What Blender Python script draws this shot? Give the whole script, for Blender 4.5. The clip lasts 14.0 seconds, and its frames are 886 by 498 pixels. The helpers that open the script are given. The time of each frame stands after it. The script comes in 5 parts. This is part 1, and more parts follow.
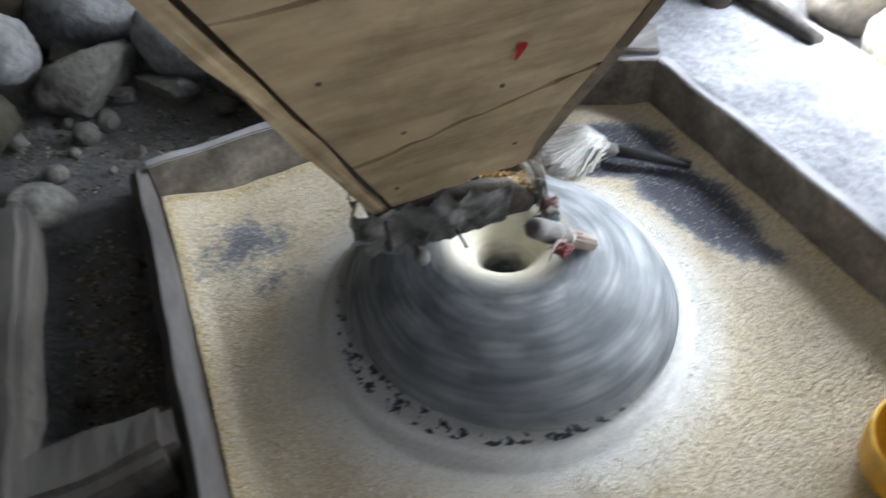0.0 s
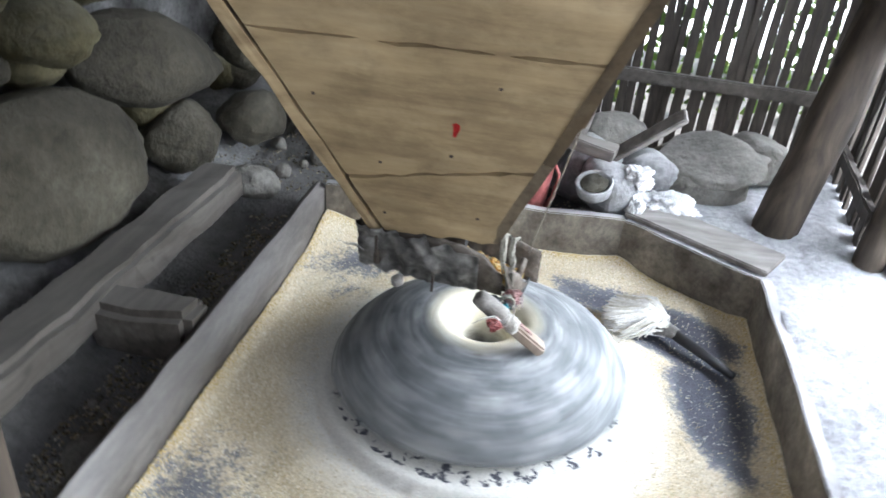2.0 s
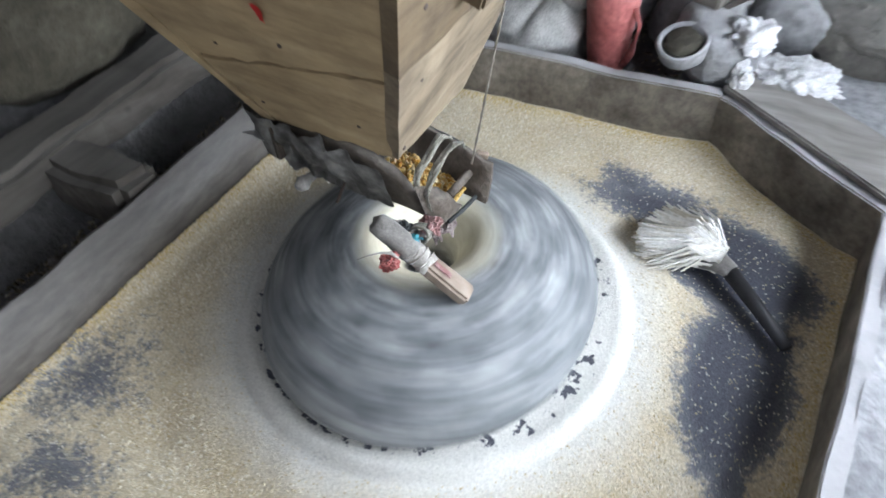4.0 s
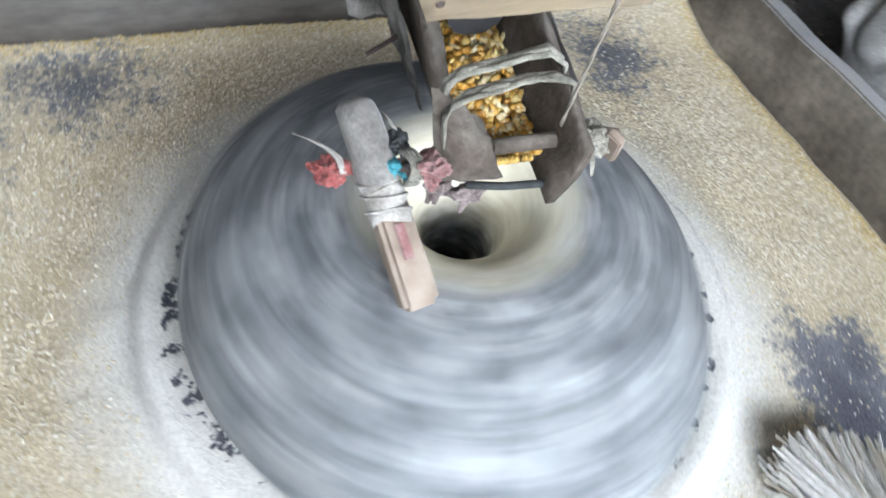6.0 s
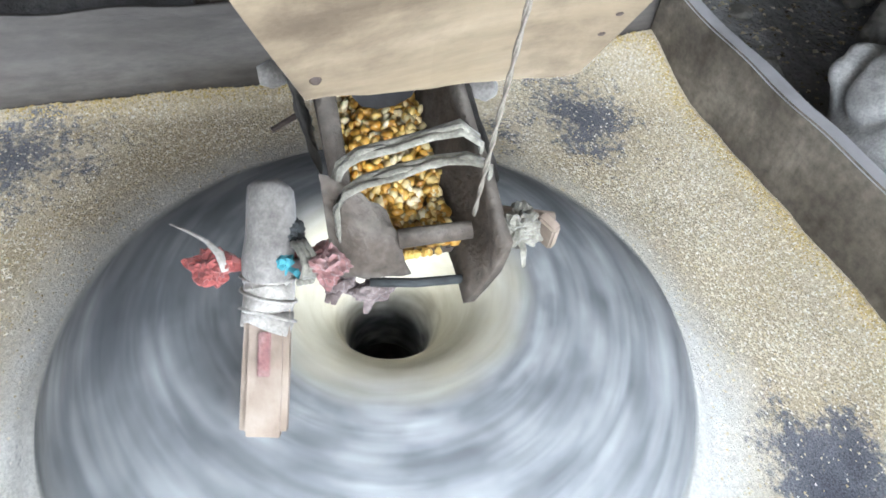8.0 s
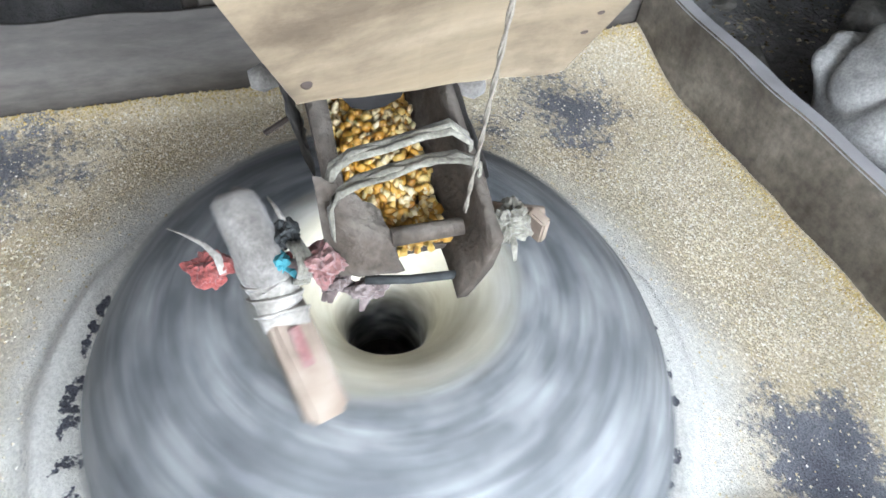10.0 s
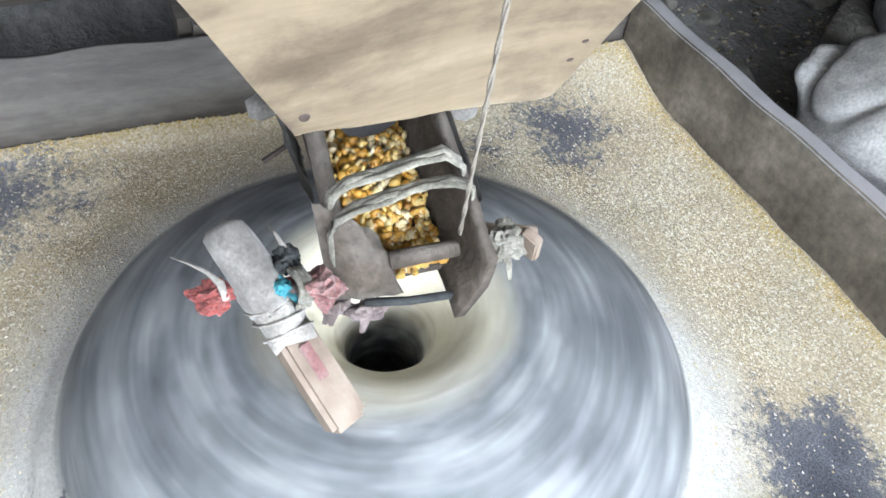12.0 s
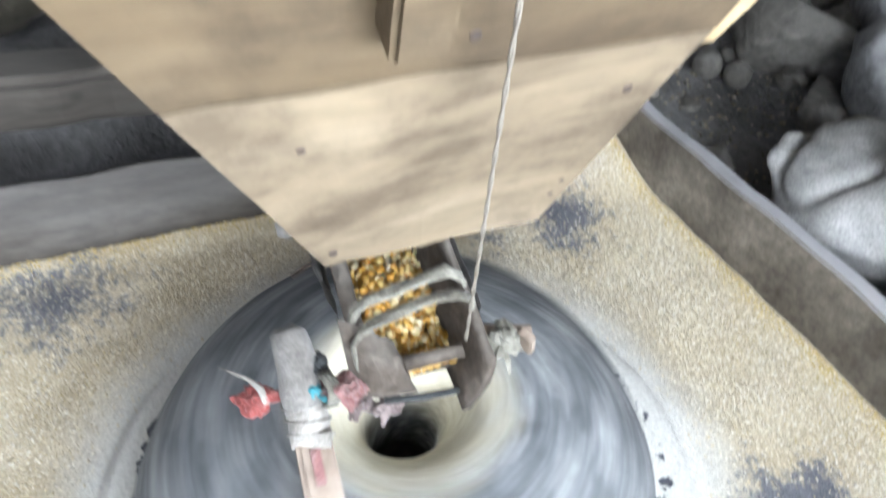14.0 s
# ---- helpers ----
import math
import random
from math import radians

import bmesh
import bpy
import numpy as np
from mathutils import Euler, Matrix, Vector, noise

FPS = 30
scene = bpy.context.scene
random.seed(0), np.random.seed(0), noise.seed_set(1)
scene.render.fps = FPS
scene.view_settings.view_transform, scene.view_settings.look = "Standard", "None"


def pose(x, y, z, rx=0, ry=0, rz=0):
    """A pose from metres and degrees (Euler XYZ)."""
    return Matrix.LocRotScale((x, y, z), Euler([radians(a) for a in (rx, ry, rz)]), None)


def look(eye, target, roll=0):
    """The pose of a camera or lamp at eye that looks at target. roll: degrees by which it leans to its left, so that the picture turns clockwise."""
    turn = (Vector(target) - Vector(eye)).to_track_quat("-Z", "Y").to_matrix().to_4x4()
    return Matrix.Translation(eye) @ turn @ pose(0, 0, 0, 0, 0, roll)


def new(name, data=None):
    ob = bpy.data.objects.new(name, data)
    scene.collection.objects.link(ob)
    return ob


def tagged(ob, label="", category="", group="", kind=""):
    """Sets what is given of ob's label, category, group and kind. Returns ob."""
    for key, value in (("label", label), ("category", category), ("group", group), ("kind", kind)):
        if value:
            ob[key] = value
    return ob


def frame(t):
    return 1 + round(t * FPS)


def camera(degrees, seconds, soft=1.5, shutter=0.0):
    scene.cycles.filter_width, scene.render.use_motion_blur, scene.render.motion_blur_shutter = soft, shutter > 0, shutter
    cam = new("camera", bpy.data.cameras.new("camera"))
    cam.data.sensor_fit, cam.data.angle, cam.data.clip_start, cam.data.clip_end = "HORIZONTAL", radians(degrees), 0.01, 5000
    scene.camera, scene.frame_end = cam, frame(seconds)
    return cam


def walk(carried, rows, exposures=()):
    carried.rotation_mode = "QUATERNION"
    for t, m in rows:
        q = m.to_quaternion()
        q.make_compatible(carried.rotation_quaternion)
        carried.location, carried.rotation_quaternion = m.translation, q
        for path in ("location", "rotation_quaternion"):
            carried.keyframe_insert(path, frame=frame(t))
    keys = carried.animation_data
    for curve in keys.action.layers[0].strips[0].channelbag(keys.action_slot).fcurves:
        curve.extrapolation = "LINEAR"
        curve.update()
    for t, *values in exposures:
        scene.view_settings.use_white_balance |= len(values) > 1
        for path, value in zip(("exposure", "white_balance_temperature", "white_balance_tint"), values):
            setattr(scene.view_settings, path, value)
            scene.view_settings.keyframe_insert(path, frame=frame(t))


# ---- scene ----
PATH = [
    (0, (0.1811, -1.5738, 1.2275), (0.4222, -0.9112, 0.5184), -4.43),
    (0.5, (0.2349, -1.5899, 1.2068), (0.5182, -0.9215, 0.5190), 0.69),
    (1, (0.4127, -1.7353, 1.1769), (0.5942, -0.9661, 0.5641), -1.57),
    (1.5, (0.6185, -1.9658, 1.2591), (0.4701, -1.1225, 0.7426), -5.71),
    (2, (0.7472, -2.0321, 1.2381), (0.6089, -1.1889, 0.7185), 4.70),
    (2.5, (0.9085, -1.9515, 1.2556), (0.6825, -1.1377, 0.7202), 3.17),
    (3, (1.1173, -1.6904, 1.2329), (0.7325, -0.9883, 0.6337), -3.77),
    (3.5, (1.1729, -1.5560, 1.2383), (0.7908, -0.9424, 0.5472), -5.14),
    (4, (1.1560, -1.4197, 1.1927), (0.7895, -0.8555, 0.4529), -4.50),
    (6.5, (1.1000, -0.8420, 0.7940), (0.5310, -0.6205, 0.0020), 11.70),
    (7, (1.0644, -0.8028, 0.7893), (0.4794, -0.5529, 0.0178), 9.96),
    (7.5, (1.0589, -0.7965, 0.7939), (0.4499, -0.5345, 0.0453), 10.23),
    (8, (1.0583, -0.7951, 0.7969), (0.4510, -0.5440, 0.0431), 8.50),
    (8.5, (1.0621, -0.7957, 0.8063), (0.4576, -0.5402, 0.0518), 7.88),
    (11, (1.0672, -0.8003, 0.8089), (0.4684, -0.5420, 0.0509), 7.57),
    (11.5, (1.0685, -0.8019, 0.8146), (0.4654, -0.5390, 0.0615), 7.47),
    (12, (1.0724, -0.8011, 0.8250), (0.4591, -0.5341, 0.0817), 6.28),
    (12.5, (1.0827, -0.8049, 0.8341), (0.4671, -0.5394, 0.0922), 6.23),
    (13, (1.0804, -0.8120, 0.8567), (0.4547, -0.5414, 0.1251), 6.10),
    (13.5, (1.0875, -0.8127, 0.8755), (0.4554, -0.5382, 0.1510), 4.05),
    (14, (1.1106, -0.8169, 0.9322), (0.4336, -0.5474, 0.2474), 2.56),
]
cam = camera(63.35, 14.0, soft=1.6, shutter=0.9)
walk(cam, [(t, look(eye, to, roll)) for t, eye, to, roll in PATH],
     exposures=[(t, stops, 6150, 13.5) for t, stops in ((0.0, 0.70), (0.5, 0.66), (1.0, 0.70), (1.5, 1.24), (2.5, 1.10), (3.5, 0.66), (4.0, 0.56), (6.5, 0.80), (7.0, 0.87), (11.0, 0.94), (14.0, 1.06))])

# ---- light ----
SUN_EL, SUN_AZ = radians(62), radians(20)
world = bpy.data.worlds.new("sky")
scene.world = world
world.use_nodes = True
wt = world.node_tree
sky = wt.nodes.new("ShaderNodeTexSky")
sky.sky_type, sky.sun_disc = "NISHITA", False
sky.sun_elevation, sky.sun_rotation = SUN_EL, SUN_AZ
wt.links.new(sky.outputs[0], wt.nodes["Background"].inputs[0])
wt.nodes["Background"].inputs[1].default_value = 0.08

sun = new("sun", bpy.data.lights.new("sun", "SUN"))
sun.data.energy, sun.data.angle, sun.data.color = 5.0, radians(0.6), (1.0, 0.95, 0.87)
sun.matrix_world = look((2 + 6 * math.sin(SUN_AZ), 6 * math.cos(SUN_AZ), 11), (2, 0, 0))


def window_light(name, at, to, wide, high, watts, colour):
    lamp = new(name, bpy.data.lights.new(name, "AREA"))
    lamp.data.shape, lamp.data.size, lamp.data.size_y = "RECTANGLE", wide, high
    lamp.data.energy, lamp.data.color = watts, colour
    lamp.matrix_world = look(at, to)
    return lamp


# daylight through the open side, over and under its timber, and through the door behind
window_light("opening_daylight", (2.02, -0.18, 0.86), (0.75, -0.60, 0.10), 1.6, 0.45, 50, (0.86, 0.94, 1.0))
window_light("low_opening_daylight", (1.96, -0.40, 0.40), (0.75, -0.60, 0.10), 1.8, 0.24, 6, (0.86, 0.94, 1.0))
window_light("door_daylight", (0.6, -2.95, 1.35), (0.5, -0.6, 0.3), 0.9, 1.5, 4.5, (0.97, 0.98, 1.0))

# ---- materials ----
STONE_AT = (0.637, -0.670)


def nodes_of(name):
    m = bpy.data.materials.new(name)
    m.use_nodes = True
    return m, m.node_tree.nodes, m.node_tree.links, m.node_tree.nodes["Principled BSDF"]


def ramp(nodes, links, source, stops):
    r = nodes.new("ShaderNodeValToRGB")
    e = r.color_ramp.elements
    while len(e) < len(stops):
        e.new(0.5)
    for item, (p, c) in zip(e, stops):
        item.position, item.color = p, (*c, 1)
    links.new(source, r.inputs[0])
    return r.outputs[0]


def texture(nodes, links, coord, scale, detail=5.0, rough=0.6, stretch=(1, 1, 1)):
    mp = nodes.new("ShaderNodeMapping")
    mp.inputs["Scale"].default_value = stretch
    links.new(coord, mp.inputs[0])
    n = nodes.new("ShaderNodeTexNoise")
    n.inputs["Scale"].default_value, n.inputs["Detail"].default_value, n.inputs["Roughness"].default_value = scale, detail, rough
    links.new(mp.outputs[0], n.inputs[0])
    return n.outputs[0]


def mix(nodes, links, fac, a, b, blend="MIX"):
    m = nodes.new("ShaderNodeMix")
    m.data_type, m.blend_type = "RGBA", blend
    for value, socket in ((fac, m.inputs[0]), (a, m.inputs[6]), (b, m.inputs[7])):
        if isinstance(value, float):
            socket.default_value = value
        elif isinstance(value, tuple):
            socket.default_value = (*value, 1)
        else:
            links.new(value, socket)
    return m.outputs[2]


def sums(nodes, links, op, a, b, c=None):
    m = nodes.new("ShaderNodeMath")
    m.operation = op
    for value, socket in zip((a, b, c), m.inputs):
        if value is None:
            continue
        if isinstance(value, (int, float)):
            socket.default_value = value
        else:
            links.new(value, socket)
    return m.outputs[0]


def bumped(nodes, links, bsdf, height, strength, distance):
    b = nodes.new("ShaderNodeBump")
    b.inputs["Strength"].default_value, b.inputs["Distance"].default_value = strength, distance
    links.new(height, b.inputs["Height"])
    links.new(b.outputs[0], bsdf.inputs["Normal"])


def surface(name, dark, mid, light, scale=6.0, fine=60.0, rough=0.85, bump=0.5, depth=0.01, stretch=(1, 1, 1), dust=0.0, dust_colour=(0.62, 0.6, 0.57), sheen=0.0, shift=0.0):
    """Two scales of mottling, fine relief, and flour dust settled on what faces up."""
    m, nodes, links, bsdf = nodes_of(name)
    co = nodes.new("ShaderNodeTexCoord").outputs["Object"]
    if shift:
        rnd = nodes.new("ShaderNodeObjectInfo").outputs["Random"]
        add = nodes.new("ShaderNodeVectorMath")
        add.operation = "ADD"
        links.new(co, add.inputs[0])
        links.new(sums(nodes, links, "MULTIPLY", rnd, shift), add.inputs[1])
        co = add.outputs[0]
    big = texture(nodes, links, co, scale, 4.0, 0.55, stretch)
    small = texture(nodes, links, co, fine, 6.0, 0.65, stretch)
    colour = ramp(nodes, links, big, ((0.3, dark), (0.52, mid), (0.72, light)))
    grain = ramp(nodes, links, small, ((0.25, (0.45, 0.45, 0.45)), (0.75, (1.4, 1.4, 1.4))))
    colour = mix(nodes, links, 0.75, colour, grain, "MULTIPLY")
    if dust:
        up = nodes.new("ShaderNodeSeparateXYZ")
        links.new(nodes.new("ShaderNodeNewGeometry").outputs["Normal"], up.inputs[0])
        lift = sums(nodes, links, "MULTIPLY_ADD", big, 0.9, -0.45)
        mask = sums(nodes, links, "ADD", up.outputs[2], lift)
        mr = nodes.new("ShaderNodeMapRange")
        mr.inputs[1].default_value, mr.inputs[2].default_value, mr.inputs[4].default_value = 0.35, 1.0, dust
        links.new(mask, mr.inputs[0])
        colour = mix(nodes, links, mr.outputs[0], colour, dust_colour)
    links.new(colour, bsdf.inputs["Base Color"])
    bsdf.inputs["Roughness"].default_value = rough
    if sheen:
        bsdf.inputs["Sheen Weight"].default_value = sheen
    bumped(nodes, links, bsdf, sums(nodes, links, "MULTIPLY_ADD", small, 0.5, big), bump, depth)
    return m


def wood(name, dark, mid, light, axis=0, knots=True, rough=0.75, dust=0.0, scale=7.0, stain=0.0, soiled=0.85):
    """Long grain along one axis, dark streaks, a few knots and grime."""
    m, nodes, links, bsdf = nodes_of(name)
    co = nodes.new("ShaderNodeTexCoord").outputs["Object"]
    stretch = [1.0, 1.0, 1.0]
    stretch[axis] = 0.12
    warp = texture(nodes, links, co, 2.5, 2.0, 0.5)
    add = nodes.new("ShaderNodeVectorMath")
    add.operation = "MULTIPLY_ADD"
    links.new(warp, add.inputs[0])
    add.inputs[1].default_value = (0.12, 0.12, 0.12)
    links.new(co, add.inputs[2])
    grain = texture(nodes, links, add.outputs[0], scale * 4, 6.0, 0.6, stretch)
    broad = texture(nodes, links, add.outputs[0], scale * 0.7, 4.0, 0.6, [s if s == 1 else 0.4 for s in stretch])
    fine = texture(nodes, links, co, 180.0, 3.0, 0.7, stretch)
    colour = ramp(nodes, links, grain, ((0.28, dark), (0.5, mid), (0.75, light)))
    grime = ramp(nodes, links, broad, ((0.30, (0.36, 0.32, 0.28)), (0.46, (0.86, 0.83, 0.79)), (0.7, (1.18, 1.18, 1.18))))
    colour = mix(nodes, links, soiled, colour, grime, "MULTIPLY")
    if stain:
        blots = texture(nodes, links, add.outputs[0], 9.0, 7.0, 0.68, [s if s == 1 else 0.7 for s in stretch])
        colour = mix(nodes, links, stain, colour, ramp(nodes, links, blots, ((0.38, (0.42, 0.39, 0.37)), (0.52, (0.92, 0.91, 0.90)), (0.66, (1.15, 1.14, 1.1)))), "MULTIPLY")
    if knots:
        vo = nodes.new("ShaderNodeTexVoronoi")
        vo.inputs["Scale"].default_value = 5.0
        links.new(add.outputs[0], vo.inputs[0])
        spot = nodes.new("ShaderNodeMapRange")
        spot.inputs[1].default_value, spot.inputs[2].default_value, spot.inputs[3].default_value, spot.inputs[4].default_value = 0.03, 0.09, 1.0, 0.0
        links.new(vo.outputs["Distance"], spot.inputs[0])
        colour = mix(nodes, links, sums(nodes, links, "MULTIPLY", spot.outputs[0], 0.75), colour, tuple(c * 0.4 for c in dark))
    if dust:
        up = nodes.new("ShaderNodeSeparateXYZ")
        links.new(nodes.new("ShaderNodeNewGeometry").outputs["Normal"], up.inputs[0])
        mr = nodes.new("ShaderNodeMapRange")
        mr.inputs[1].default_value, mr.inputs[2].default_value, mr.inputs[4].default_value = 0.3, 1.0, dust
        links.new(sums(nodes, links, "MULTIPLY_ADD", broad, 0.5, sums(nodes, links, "SUBTRACT", up.outputs[2], 0.25)), mr.inputs[0])
        colour = mix(nodes, links, mr.outputs[0], colour, (0.5, 0.49, 0.47))
    links.new(colour, bsdf.inputs["Base Color"])
    bsdf.inputs["Roughness"].default_value = rough
    bumped(nodes, links, bsdf, sums(nodes, links, "MULTIPLY_ADD", fine, 0.4, grain), 0.35, 0.004)
    return m


def plain(name, colour, rough=0.7, variation=0.25, scale=40.0, metal=0.0):
    m, nodes, links, bsdf = nodes_of(name)
    co = nodes.new("ShaderNodeTexCoord").outputs["Object"]
    n = texture(nodes, links, co, scale, 5.0, 0.65)
    links.new(ramp(nodes, links, n, ((0.3, tuple(c * (1 - variation) for c in colour)), (0.7, tuple(min(1, c * (1 + variation)) for c in colour)))), bsdf.inputs["Base Color"])
    bsdf.inputs["Roughness"].default_value, bsdf.inputs["Metallic"].default_value = rough, metal
    bumped(nodes, links, bsdf, n, 0.3, 0.003)
    return m


# bare, swept places of the bin floor: centre from the stone, half sizes, turn, how bare
BARE = [(-0.47, 0.47, 0.20, 0.17, 20, 0.68), (-0.45, 0.30, 0.13, 0.13, 0, 0.38), (-0.53, -0.46, 0.19, 0.27, -25, 0.6), (-0.42, -0.64, 0.22, 0.18, 0, 0.6),
        (0.30, 0.50, 0.24, 0.115, 8, 1.1), (0.22, 0.545, 0.14, 0.09, -20, 0.8), (0.50, 0.40, 0.24, 0.16, -18, 2.2), (0.585, 0.12, 0.135, 0.30, 4, 1.9),
        (0.62, -0.08, 0.07, 0.12, 14, 0.9), (0.0, -0.395, 0.045, 0.016, 20, 0.5), (0.69, -0.46, 0.035, 0.12, 0, 0.6)]


def meal_floor():
    m, nodes, links, bsdf = nodes_of("meal_floor")
    co = nodes.new("ShaderNodeTexCoord").outputs["Object"]
    flat = nodes.new("ShaderNodeVectorMath")
    flat.operation = "MULTIPLY"
    flat.inputs[1].default_value = (1, 1, 0)
    links.new(co, flat.inputs[0])
    mask = None
    for x, y, rx, ry, turn, gain in BARE:
        mp = nodes.new("ShaderNodeMapping")
        mp.vector_type = "TEXTURE"
        mp.inputs["Location"].default_value, mp.inputs["Rotation"].default_value, mp.inputs["Scale"].default_value = (x, y, 0), (0, 0, radians(turn)), (rx, ry, 1)
        links.new(flat.outputs[0], mp.inputs[0])
        ln = nodes.new("ShaderNodeVectorMath")
        ln.operation = "LENGTH"
        links.new(mp.outputs[0], ln.inputs[0])
        inside = sums(nodes, links, "MULTIPLY", sums(nodes, links, "SUBTRACT", 1.0, ln.outputs["Value"]), gain)
        mask = inside if mask is None else sums(nodes, links, "MAXIMUM", mask, inside)
    blot = texture(nodes, links, co, 14.0, 5.0, 0.7)
    speck = texture(nodes, links, co, 190.0, 4.0, 0.8)
    grit = texture(nodes, links, co, 420.0, 2.0, 0.6)
    clump = texture(nodes, links, co, 85.0, 4.0, 0.75)
    level = sums(nodes, links, "MULTIPLY_ADD", blot, 1.7, sums(nodes, links, "MULTIPLY_ADD", clump, 1.7, sums(nodes, links, "MULTIPLY", mask, 1.3)))
    bare = nodes.new("ShaderNodeMapRange")
    bare.interpolation_type = "SMOOTHSTEP"
    bare.inputs[1].default_value, bare.inputs[2].default_value = 1.95, 2.45
    links.new(level, bare.inputs[0])
    far = nodes.new("ShaderNodeVectorMath")
    far.operation = "LENGTH"
    links.new(flat.outputs[0], far.inputs[0])
    fine_flour = nodes.new("ShaderNodeMapRange")
    fine_flour.inputs[1].default_value, fine_flour.inputs[2].default_value, fine_flour.inputs[3].default_value, fine_flour.inputs[4].default_value = 0.40, 0.50, 1.0, 0.0
    links.new(sums(nodes, links, "MULTIPLY_ADD", blot, 0.10, sums(nodes, links, "SUBTRACT", far.outputs["Value"], 0.05)), fine_flour.inputs[0])
    meal = ramp(nodes, links, speck, ((0.34, (0.49, 0.43, 0.31)), (0.5, (0.66, 0.58, 0.43)), (0.64, (0.85, 0.79, 0.66))))
    tone = ramp(nodes, links, texture(nodes, links, co, 5.0, 3.0, 0.5), ((0.35, (0.92, 0.86, 0.74)), (0.65, (1.08, 1.08, 1.08))))
    meal = mix(nodes, links, 0.8, meal, tone, "MULTIPLY")
    white = ramp(nodes, links, speck, ((0.3, (0.60, 0.59, 0.55)), (0.6, (0.84, 0.83, 0.78))))
    meal = mix(nodes, links, fine_flour.outputs[0], meal, white)
    # the dark gap ring of bare bedstone specks close to the runner
    ring = nodes.new("ShaderNodeMapRange")
    ring.inputs[1].default_value, ring.inputs[2].default_value, ring.inputs[3].default_value, ring.inputs[4].default_value = 0.356, 0.384, 1.0, 0.0
    links.new(far.outputs["Value"], ring.inputs[0])
    dashes = texture(nodes, links, co, 42.0, 3.0, 0.6)
    gap = nodes.new("ShaderNodeMapRange")
    gap.inputs[1].default_value, gap.inputs[2].default_value = 1.10, 1.15
    links.new(sums(nodes, links, "MULTIPLY_ADD", dashes, 1.0, sums(nodes, links, "MULTIPLY", ring.outputs[0], 0.553)), gap.inputs[0])
    slate = ramp(nodes, links, grit, ((0.3, (0.035, 0.038, 0.05)), (0.7, (0.145, 0.15, 0.18))))
    thin = ramp(nodes, links, grit, ((0.3, (0.10, 0.105, 0.125)), (0.7, (0.33, 0.34, 0.37))))
    core = nodes.new("ShaderNodeMapRange")
    core.interpolation_type = "SMOOTHSTEP"
    core.inputs[1].default_value, core.inputs[2].default_value = 0.30, 1.0
    links.new(mask, core.inputs[0])
    slate = mix(nodes, links, sums(nodes, links, "MAXIMUM", core.outputs[0], gap.outputs[0]), thin, slate)
    bareness = sums(nodes, links, "MAXIMUM", bare.outputs[0], gap.outputs[0])
    links.new(mix(nodes, links, bareness, meal, slate), bsdf.inputs["Base Color"])
    bsdf.inputs["Roughness"].default_value = 0.9
    height = sums(nodes, links, "SUBTRACT", sums(nodes, links, "MULTIPLY_ADD", grit, 0.6, speck), bareness)
    bumped(nodes, links, bsdf, height, 0.7, 0.004)
    return m


def runner_stone():
    """Granite worn smooth, floured, with pecked marks that the spin smears."""
    m, nodes, links, bsdf = nodes_of("runner_stone")
    co = nodes.new("ShaderNodeTexCoord").outputs["Object"]
    big = texture(nodes, links, co, 22.0, 5.0, 0.72)
    fine = texture(nodes, links, co, 90.0, 5.0, 0.75)
    colour = ramp(nodes, links, big, ((0.36, (0.085, 0.093, 0.102)), (0.5, (0.175, 0.188, 0.20)), (0.63, (0.43, 0.44, 0.45))))
    colour = mix(nodes, links, 0.7, colour, ramp(nodes, links, fine, ((0.38, (0.35, 0.35, 0.35)), (0.62, (1.6, 1.6, 1.6)))), "MULTIPLY")
    flat = nodes.new("ShaderNodeVectorMath")
    flat.operation = "MULTIPLY"
    flat.inputs[1].default_value = (1, 1, 0)
    links.new(co, flat.inputs[0])
    far = nodes.new("ShaderNodeVectorMath")
    far.operation = "LENGTH"
    links.new(flat.outputs[0], far.inputs[0])
    flour = nodes.new("ShaderNodeMapRange")
    flour.inputs[1].default_value, flour.inputs[2].default_value, flour.inputs[3].default_value, flour.inputs[4].default_value = 0.105, 0.15, 0.95, 0.0
    links.new(sums(nodes, links, "MULTIPLY_ADD", big, 0.07, sums(nodes, links, "SUBTRACT", far.outputs["Value"], 0.03)), flour.inputs[0])
    cream = ramp(nodes, links, fine, ((0.35, (0.62, 0.56, 0.40)), (0.65, (0.84, 0.80, 0.66))))
    high = nodes.new("ShaderNodeSeparateXYZ")
    links.new(co, high.inputs[0])
    rim = nodes.new("ShaderNodeMapRange")
    rim.inputs[1].default_value, rim.inputs[2].default_value = 0.135, 0.195
    links.new(sums(nodes, links, "MULTIPLY_ADD", fine, 0.03, high.outputs[2]), rim.inputs[0])
    colour = mix(nodes, links, sums(nodes, links, "MULTIPLY", flour.outputs[0], rim.outputs[0]), colour, cream)
    links.new(colour, bsdf.inputs["Base Color"])
    bsdf.inputs["Roughness"].default_value = 0.65
    bumped(nodes, links, bsdf, fine, 0.3, 0.004)
    return m


